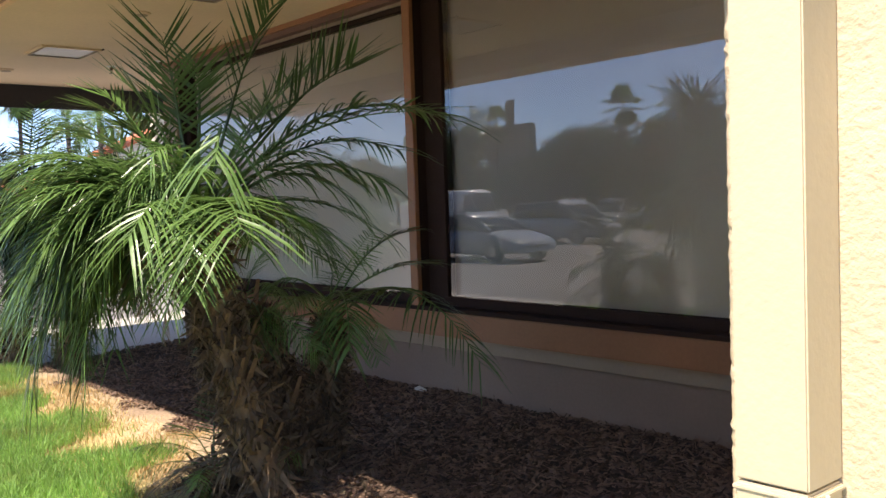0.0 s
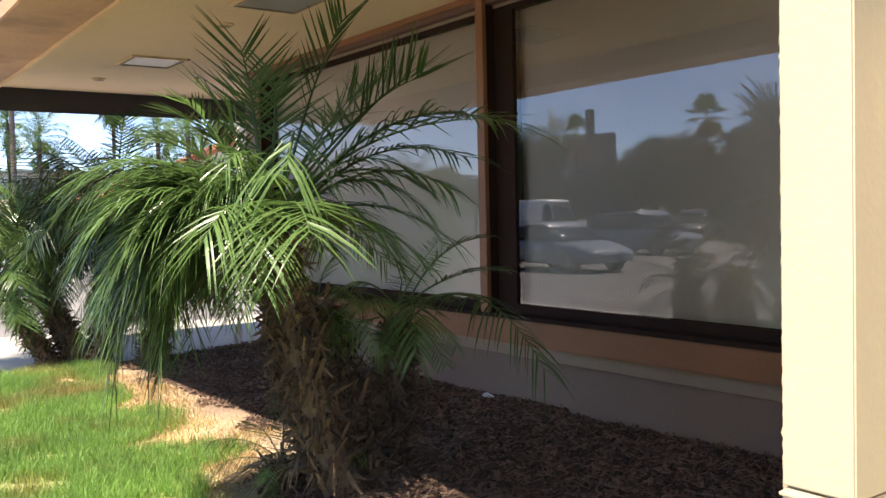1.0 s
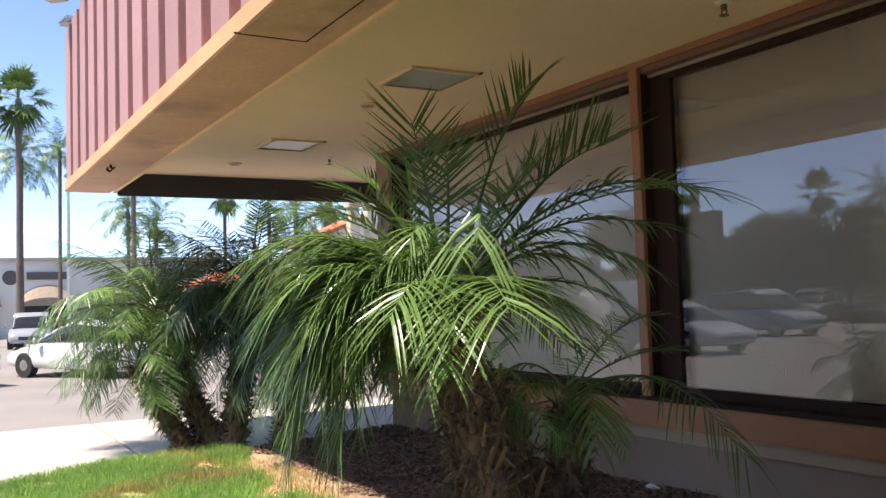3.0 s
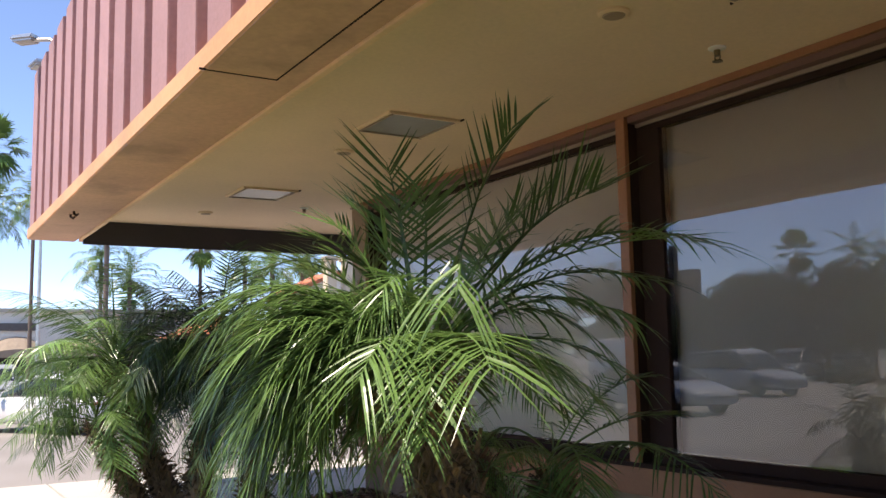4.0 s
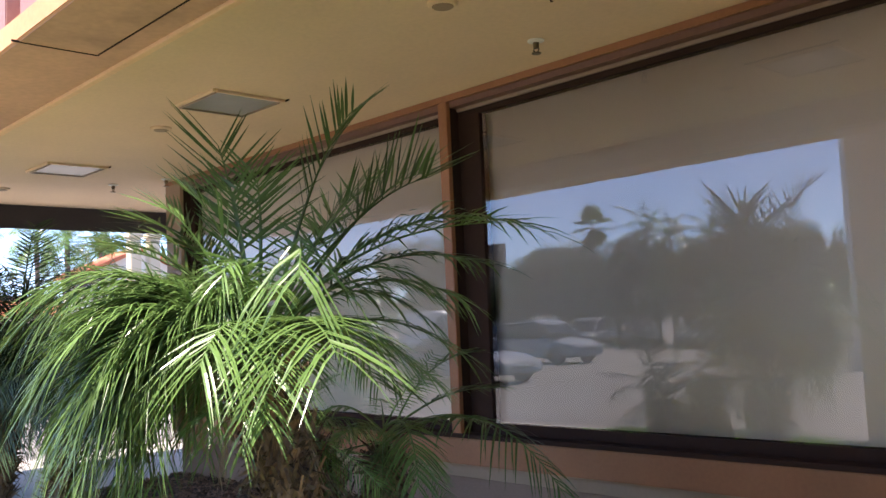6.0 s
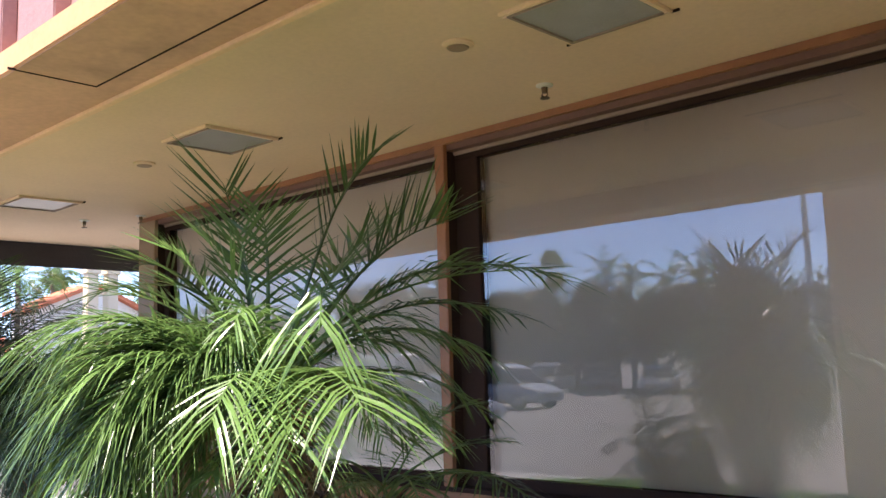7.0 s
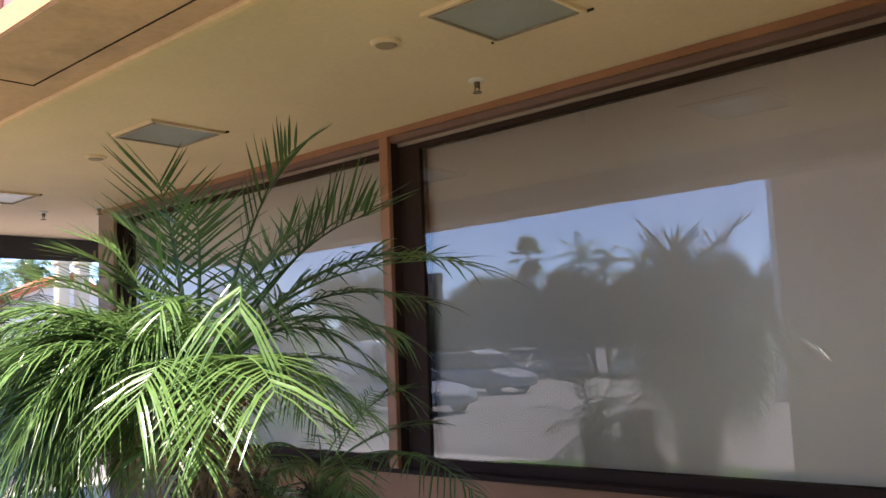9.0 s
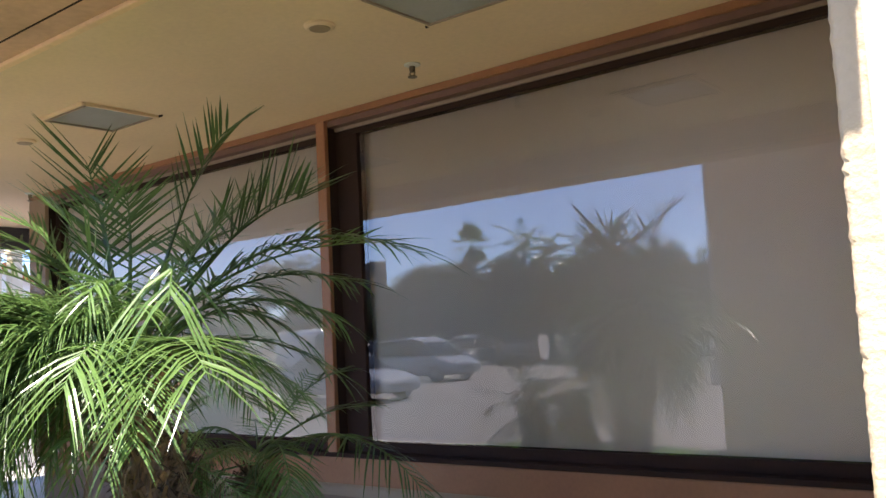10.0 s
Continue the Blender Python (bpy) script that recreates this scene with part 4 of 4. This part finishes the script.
def car(label, kind, mat, at, group=""):
    t = thing("car" if kind != "van" else "van", label, "car" if kind != "van" else "van", group, at)
    if kind == "van":
        L, W, belt, H, cab = 5.6, 1.0, 1.15, 2.55, ((-2.75, 0.93), (-2.7, 0.95), (1.2, 0.95), (1.75, 0.9), (2.25, 0.8))
        tops = (2.4, 2.5, 2.55, 2.35, 1.3)
    elif kind == "suv":
        L, W, belt, H, cab = 4.7, 0.95, 1.02, 1.72, ((-2.3, 0.8), (-2.0, 0.8), (0.2, 0.8), (0.7, 0.8), (1.35, 0.78))
        tops = (1.2, 1.62, 1.72, 1.55, 1.05)
    else:
        L, W, belt, H, cab = 4.6, 0.91, 0.92, 1.45, ((-1.95, 0.76), (-1.35, 0.72), (-0.2, 0.72), (0.35, 0.73), (1.15, 0.78))
        tops = (1.0, 1.36, 1.45, 1.3, 0.95)
    h = L / 2
    hood = belt - 0.08
    body = loft(bmesh.new(), ((-h, W * 0.86, 0.4, belt - 0.22, 0.45), (-h + 0.12, W * 0.96, 0.27, belt - 0.02, 0.4), (-h + 0.6, W, 0.22, belt, 0.36), (0, W, 0.2, belt, 0.34), (h - 1.25, W, 0.22, belt, 0.36), (h - 0.6, W * 0.98, 0.24, hood - 0.04, 0.4), (h - 0.12, W * 0.9, 0.27, hood - 0.18, 0.45), (h, W * 0.78, 0.35, hood - 0.3, 0.5)), 16)
    body = part("body", body, mat, t, "", True)
    glass = loft(bmesh.new(), [(x, w * 0.99, belt - 0.1, z - 0.03, 0.4) for (x, w), z in zip(cab, tops)], 16)
    part("glazing", glass, WINDOW_DARK, t, "dark tinted windows", True)
    roof = bmesh.new()
    if kind == "van":
        loft(roof, [(x, w * 1.01, belt - 0.06, z, 0.32) for (x, w), z in list(zip(cab, tops))[:3]] + [(1.35, 0.92, 2.05, 2.52, 0.4), (1.75, 0.86, 2.2, 2.4, 0.5)], 16)
    else:
        loft(roof, [(x, w * 0.97, z - 0.1, z, 0.5) for (x, w), z in list(zip(cab, tops))[1:4]], 16)
    part("roof", roof, mat, t, "", True)
    for sy in (1, -1):
        pil_ = tube(bmesh.new(), [(cab[4][0], sy * cab[4][1] * 0.93, tops[4] - 0.02), (cab[3][0], sy * cab[3][1] * 0.86, tops[3] - 0.04)], [0.04, 0.035], 6)
        part("pillar", pil_, mat, t)
        part("headlight", block(h - 0.3, h - 0.09, sy * W * 0.62 - 0.17, sy * W * 0.62 + 0.17, hood - 0.3, hood - 0.17, bevel=0.03), WHITE, t, "clear headlight")
        part("tail_light", block(-h + 0.02, -h + 0.2, sy * W * 0.72 - 0.14, sy * W * 0.72 + 0.14, belt - 0.3, belt - 0.14, bevel=0.02), RED, t, "red tail light")
        part("mirror", block(cab[4][0] - 0.45, cab[4][0] - 0.3, sy * (W + 0.1) - 0.08, sy * (W + 0.1) + 0.08, belt, belt + 0.13, bevel=0.03), mat, t)
        for x in (-h + 0.85, h - 0.9):
            w = part("wheel", WHEEL_T, None, t)
            w.location = (x, sy * (W - 0.1), 0.33)
            part("rim", WHEEL_R, None, w)
    part("grille", block(h - 0.06, h + 0.012, -W * 0.5, W * 0.5, 0.42, hood - 0.32, bevel=0.02), BLACKISH, t, "black grille")
    part("bumper", block(h - 0.1, h + 0.03, -W * 0.75, W * 0.75, 0.3, 0.44, bevel=0.04), mat, t)
    return t


P_SILVER, P_WHITE, P_DARK, P_GREY, P_BLUE = paint("silver_car_paint", (0.3, 0.32, 0.35)), paint("white_car_paint", (0.75, 0.76, 0.76)), paint("dark_car_paint", (0.03, 0.032, 0.036)), paint("grey_car_paint", (0.2, 0.21, 0.23)), paint("blue_car_paint", (0.05, 0.08, 0.16))
Z = -0.2
car("white sedan parked on the asphalt beyond the palms", "sedan", P_WHITE, pose(-20.3, -1.3, Z, 0, 0, 212), "parked cars")
car("white sedan parked with its nose towards the lane", "sedan", P_WHITE, pose(-19.9, -5.4, Z, 0, 0, 212), "parked cars")
car("silver SUV facing the building across the car park", "suv", P_SILVER, pose(-43.3, -0.6, Z, 0, 0, -8), "parked cars")
car("dark blue sedan in the far parking row", "sedan", P_BLUE, pose(-52, -3.2, Z, 0, 0, 0), "parked cars")
car("dark grey SUV in the far parking row", "suv", P_GREY, pose(-52, -6.4, Z, 0, 0, 0), "parked cars")
car("dark sedan in the far parking row", "sedan", P_DARK, pose(-51, 4.5, Z, 0, 0, 3), "parked cars")
car("silver sedan parked in the row beside the lawn", "sedan", P_SILVER, pose(-14.1, -14.2, Z, 0, 0, 5), "parked cars")
car("silver SUV parked in the second row of the car park", "suv", P_SILVER, pose(-18.6, -22.9, Z, 0, 0, 3), "parked cars")
car("white high-roofed van parked in a far row", "van", P_WHITE, pose(-36.5, -33.6, Z, 0, 0, 5), "parked cars")
for k, (x, y, kind, p, lab) in enumerate(((-32.5, -35.5, "suv", P_DARK, "black SUV in the rear parking row"), (-29.2, -35.2, "sedan", P_WHITE, "white sedan in the rear parking row"), (-26, -35.5, "suv", P_GREY, "grey SUV in the rear parking row"), (-22.6, -35.3, "sedan", P_DARK, "black sedan in the rear parking row"), (-19.2, -35.5, "sedan", P_SILVER, "silver sedan in the rear parking row"), (-15.5, -35.4, "suv", P_WHITE, "white SUV in the rear parking row"), (-12, -35.4, "sedan", P_GREY, "grey sedan at the end of the rear parking row"))):
    car(lab, kind, p, pose(x, y, Z, 0, 0, 60 + 5 * (k % 3)), "parked cars")
bm = bmesh.new()
for k in range(8):
    box(bm, -26.0, -21.0, -17.15 + 3.0 * k + 2.55, -17.05 + 3.0 * k + 2.55, -0.196, -0.192)
for k in range(14):
    box(bm, -30 + 3 * k, -29.9 + 3 * k, -30, -25, -0.196, -0.192)
structure("parking_lines", bm, LINE, "faded white parking lines on the asphalt", "road marking")


# ---- tall palms, trees, poles ----
QUEEN = [frond_mesh("frond", el, 2.6, b, 34, 0.55, 0.035, LEAF, 700 + el, 0.1, lift=0.1) for el, b in ((75, 70), (50, 95), (25, 95), (0, 70), (-30, 40))]
FAN = [fan_mesh("fan_leaf", 0.95, LEAF, 800 + el, el) for el in (80, 50, 20, -10, -40, -65)]


def tall_palm(x, y, top, kind, label, size=1.0, seed=0):
    rnd = random.Random(seed)
    t = thing("tall_palm", label, "palm", "tall palms", pose(x, y, Z))
    h = top - Z
    lean = rnd.uniform(-0.25, 0.25)
    part("trunk", tube(bmesh.new(), [(lean * s * s, 0, -0.05 + (h - size * 0.6) * s) for s in (0, 0.05, 0.3, 0.6, 1.0)], [0.26 * size, 0.16 * size, 0.13 * size, 0.11 * size, 0.13 * size], 10), TALLTRUNK, t, "slender grey-brown trunk")
    n = 30 if kind == "fan" else 24
    for k in range(n):
        u = (k + 0.5) / n
        if kind == "fan":
            me = FAN[min(5, int(u * 6))]
        else:
            me = QUEEN[min(4, int(u * 5))]
        f = part("frond", me, None, t)
        f.matrix_basis = Matrix.Translation((lean, 0, h - size * 0.6)) @ pose(0, 0, 0, 0, 0, 137.5 * k + rnd.uniform(-20, 20)) @ Matrix.Scale(size * rnd.uniform(0.85, 1.1), 4)
    return t


FANL, FEAL = "tall slender fan palm against the sky", "queen palm with drooping feather leaves beyond the car park"
for k, (x, y, top, kind, size) in enumerate((
        (-45, -1.0, 13.2, "fan", 1.15), (-50, -0.5, 10.9, "queen", 1.1), (-55, 2.1, 12.0, "queen", 0.95), (-40, 3.4, 6.7, "queen", 0.75), (-34, 2.5, 9.5, "queen", 0.9), (-46, 6.0, 6.6, "queen", 0.9), (-40, 12.0, 7.0, "queen", 1.0), (-30, 7.1, 5.6, "queen", 0.7),
        (-50, 11.0, 9.0, "fan", 0.9), (-47, 16.5, 7.4, "queen", 1.0), (-56, 20.5, 9.3, "fan", 1.0), (-36, 17.9, 6.3, "queen", 0.8), (-60, 9.0, 6.5, "fan", 0.7), (-44, 20.5, 6.5, "queen", 0.8),
        (-29, -40, 7.6, "fan", 0.9), (-25.6, -41, 6.9, "queen", 1.0), (-23.3, -40, 6.2, "queen", 0.9), (-39, -39, 7.4, "fan", 0.9), (-21, -40, 6.0, "queen", 1.0), (-17.8, -38, 6.0, "queen", 1.0), (-43, -41, 7.6, "queen", 1.0))):
    tall_palm(x, y, top, kind, FANL if kind == "fan" else FEAL, size, 60 + k)


def crown_mesh(r, h, count, leaf, seed):
    """Clumps of small leaves over an uneven, gappy crown."""
    rnd = random.Random(seed)
    lobes = [(Vector((rnd.gauss(0, 0.45) * r, rnd.gauss(0, 0.45) * r, h * rnd.uniform(-0.3, 0.42))), rnd.uniform(0.3, 0.55) * r) for _ in range(11)]
    verts, faces = [], []
    for _ in range(count):
        c, lr = rnd.choice(lobes)
        d = Vector((rnd.gauss(0, 1), rnd.gauss(0, 1), rnd.gauss(0, 0.8))).normalized()
        p = c + d * lr * rnd.uniform(0.55, 1.08)
        u = Vector((rnd.gauss(0, 1), rnd.gauss(0, 1), rnd.gauss(0, 1))).normalized()
        v = u.cross(d).normalized() if abs(u.dot(d)) < 0.95 else Vector((0, 0, 1))
        s = leaf * rnd.uniform(0.6, 1.3)
        n = len(verts)
        verts += [tuple(p - u * s), tuple(p - v * s * 0.5), tuple(p + u * s), tuple(p + v * s * 0.5)]
        faces += [(n, n + 1, n + 2), (n, n + 2, n + 3)]
    me = bpy.data.meshes.new("crown")
    me.from_pydata(verts, [], faces)
    me.materials.append(TREELEAF)
    return me


def tree(label, h, r, seed):
    t = thing("tree", label, "tree", "car park trees")
    rnd = random.Random(seed)
    bm = tube(bmesh.new(), [(0, 0, -0.05), (0.03, 0, h * 0.2), (0.0, 0.05, h * 0.42)], [0.22, 0.16, 0.13], 9)
    for k in range(5):
        a = k * 1.26 + rnd.random()
        tube(bm, [(0, 0.04, h * 0.36), (math.cos(a) * r * 0.3, math.sin(a) * r * 0.3, h * 0.55), (math.cos(a) * r * 0.6, math.sin(a) * r * 0.6, h * 0.75)], [0.09, 0.06, 0.03], 6)
    part("trunk", bm, BARK, t)
    c = part("crown", crown_mesh(r, h * 0.62, 11000, 0.1, seed), None, t, "dense dark green crown")
    c.location.z = h * 0.66
    return t


model = tree("dark green leafy tree bordering the car park", 5.6, 2.5, 4)
model.matrix_basis = pose(-33.4, -40.5, Z)
model2 = tree("dark green leafy tree with an uneven crown bordering the car park", 5.0, 2.8, 9)
model2.matrix_basis = pose(-37.0, -42, Z)
rnd = random.Random(77)
for k in range(20):
    m = (model, model2)[k % 2]
    s = rnd.uniform(0.82, 1.12)
    copy_thing(m, pose(-62 + 3.6 * k + rnd.uniform(-0.8, 0.8), -42.5 + rnd.uniform(-2, 2), Z, 0, 0, rnd.uniform(0, 360)) @ Matrix.Scale(s, 4))
for x, y, s in ((-57, 8.5, 0.75), (-52, 13.5, 0.7), (-38, 21.5, 0.7), (-43, 8.0, 0.5), (-60, 30, 1.2), (-50, 27, 1.1)):
    copy_thing(model, pose(x, y, Z, 0, 0, 40 * x) @ Matrix.Scale(s, 4))

lp = thing("light_pole", "slender grey car park light pole", "light pole", "", pose(-42, 0.95, Z))
part("pole", tube(bmesh.new(), [(0, 0, 0), (0, 0, 8.3)], [0.11, 0.07], 10), METAL, lp)
part("lamp_head", block(-0.35, 0.35, -0.16, 0.16, 8.3, 8.45, bevel=0.03), METAL, lp)
part("base", tube(bmesh.new(), [(0, 0, 0), (0, 0, 0.7)], [0.28, 0.26], 12), KERB, lp)

lp2 = copy_thing(lp, pose(-5.2, -20, Z, 0, 0, 30))
lp2["label"] = "grey light pole standing among the parked cars"
for k in range(9):
    copy_thing((model2, model)[k % 2], pose(-36.5 + 2.9 * k, -38.5 + rnd.uniform(-1, 1), Z, 0, 0, 71 * k) @ Matrix.Scale(rnd.uniform(0.7, 0.88), 4))
for x, y, s_ in ((-30.5, -40, 1.05), (-33.2, -40.5, 1.2), (-26.3, -40, 1.2), (-24.2, -39.6, 1.1), (-28.0, -41, 0.98), (-21.5, -39, 0.95), (-18.5, -39, 0.95), (-44.0, -40, 1.35), (-35.2, -41, 1.0)):
    copy_thing((model2, model)[int(s_ * 100) % 2], pose(x, y, Z, 0, 0, 53 * x) @ Matrix.Scale(s_, 4))
sg = thing("pylon_sign", "dark pylon sign of several boards on a tall post", "sign", "", pose(-38, -39.5, Z))
part("post", block(-0.25, 0.25, -0.2, 0.2, 0, 8.6, bevel=0.02), SIGN, sg)
part("board", block(-2.1, 2.1, -0.3, 0.3, 4.4, 6.9, bevel=0.03), SIGN, sg, "dark sign board with pale upright panels")
for k in range(4):
    part("panel", block(-1.75 + 0.92 * k, -1.1 + 0.92 * k, 0.3, 0.33, 4.7, 6.3, bevel=0.01), BEIGE, sg)

# ---- far buildings ----
shop = thing("shop_building", "long white stucco shop building with arched brown awnings", "building")
part("wall", block(-66, -62, -48, 14, -0.25, 5.0), STUCCO_WHITE, shop)
part("cornice", block(-66.1, -61.75, -48.2, 14.2, 5.0, 5.25, bevel=0.03), KERB, shop)
for k in range(12):
    y = 11.3 - 4.6 * k
    part("window", block(-62.02, -61.9, y - 1.6, y + 1.6, -0.2, 2.1), SHOP_DARK, shop, "dark shop window")
    bm = bmesh.new()
    arc = [(math.cos(math.pi * i / 12), math.sin(math.pi * i / 12)) for i in range(13)]
    a = [bm.verts.new((-61.88, y + 1.75 * c, 2.1 + 1.25 * s)) for c, s in arc]
    b = [bm.verts.new((-60.9, y + 1.75 * c, 1.95 + 0.55 * s)) for c, s in arc]
    for i in range(12):
        bm.faces.new((a[i], a[i + 1], b[i + 1], b[i]))
    bm.faces.new(b[::-1])
    part("awning", bm, AWNING, shop, "brown arched canvas awning")
    if k % 2:
        part("medallion", tube(bmesh.new(), [(-61.99, y + 2.3, 3.9), (-61.85, y + 2.3, 3.9)], [0.5, 0.42], 18), SIGN, shop, "round dark wall medallion")
    else:
        part("sign_board", block(-61.98, -61.8, y - 1.3, y + 1.3, 3.75, 4.25, bevel=0.02), SIGN, shop, "dark sign board")

gab = thing("gabled_building", "white stucco building with a terracotta gable roof and an arch", "building", "", pose(-40, 15.5, Z))
bm = bmesh.new()
front = [bm.verts.new((0, y, z)) for y, z in ((-2.7, 0), (2.7, 0), (2.7, 5.0), (0.2, 6.2), (-2.7, 5.0))]
back = [bm.verts.new((-3, v.co.y, v.co.z)) for v in front]
bm.faces.new(front), bm.faces.new(back[::-1])
for i in range(5):
    bm.faces.new((front[i], back[i], back[(i + 1) % 5], front[(i + 1) % 5]))
part("wall", bm, STUCCO_WHITE, gab)
for y0, y1, z0, z1 in ((-3.1, 0.2, 4.85, 6.25), (3.1, 0.2, 4.85, 6.25)):
    bm = bmesh.new()
    q = [bm.verts.new(p) for p in ((0.4, y0, z0), (0.4, y1, z1), (-3.2, y1, z1), (-3.2, y0, z0))]
    r_ = [bm.verts.new(v.co + Vector((0, 0, 0.2))) for v in q]
    bm.faces.new(q), bm.faces.new(r_)
    for i in range(4):
        bm.faces.new((q[i], q[(i + 1) % 4], r_[(i + 1) % 4], r_[i]))
    part("roof", bm, TILE, gab, "terracotta tiled roof slope")
bm = bmesh.new()
ring = [bm.verts.new((0.03, -0.9 + 1.3 * math.cos(a), 2.1 + 1.3 * math.sin(a))) for a in (math.pi * i / 14 for i in range(15))]
ring += [bm.verts.new((0.03, -2.2, 0.0)), bm.verts.new((0.03, 0.4, 0.0))]
bm.faces.new(ring)
part("archway", bm, SHOP_DARK, gab, "dark glazed archway")
low = thing("tiled_roof_building", "low building with a terracotta tiled roof behind the palms", "building", "", pose(-46, 13.0, Z - 0.75))
part("wall", block(-10, 0, -2.6, 2.6, 0, 4.0), STUCCO_WHITE, low)
bm = bmesh.new()
q = [bm.verts.new(p) for p in ((0.6, -3.1, 3.9), (0.6, 3.1, 3.9), (-4.5, 1, 5.2), (-4.5, -1, 5.2), (-10.6, 3.1, 3.9), (-10.6, -3.1, 3.9))]
for f in ((0, 1, 2, 3), (1, 4, 2), (4, 5, 3, 2), (5, 0, 3), (0, 5, 4, 1)):
    bm.faces.new([q[i] for i in f])
part("roof", bm, TILE, low, "terracotta hipped roof")


def column(y):
    t = thing("cream_column", "tall square cream column with a small cap", "column", "walkway columns", pose(-20, y, Z))
    part("shaft", block(-0.16, 0.16, -0.16, 0.16, 0.3, 4.6, bevel=0.02), CREAM, t)
    part("base", block(-0.22, 0.22, -0.22, 0.22, 0, 0.299, bevel=0.02), CREAM, t)
    part("cap", block(-0.21, 0.21, -0.21, 0.21, 4.601, 4.75, bevel=0.02), CREAM, t)


column(6.28)
column(6.86)

# small scrap at the foot of the wall
scr = bmesh.new()
tube(scr, [(-0.06, -0.33, 0.07), (0.0, -0.34, 0.085), (0.06, -0.32, 0.07)], [0.012, 0.02, 0.01], 7)
tagged(part("paper_scrap", scr, WHITE), "small crumpled white paper scrap on the mulch", "litter")
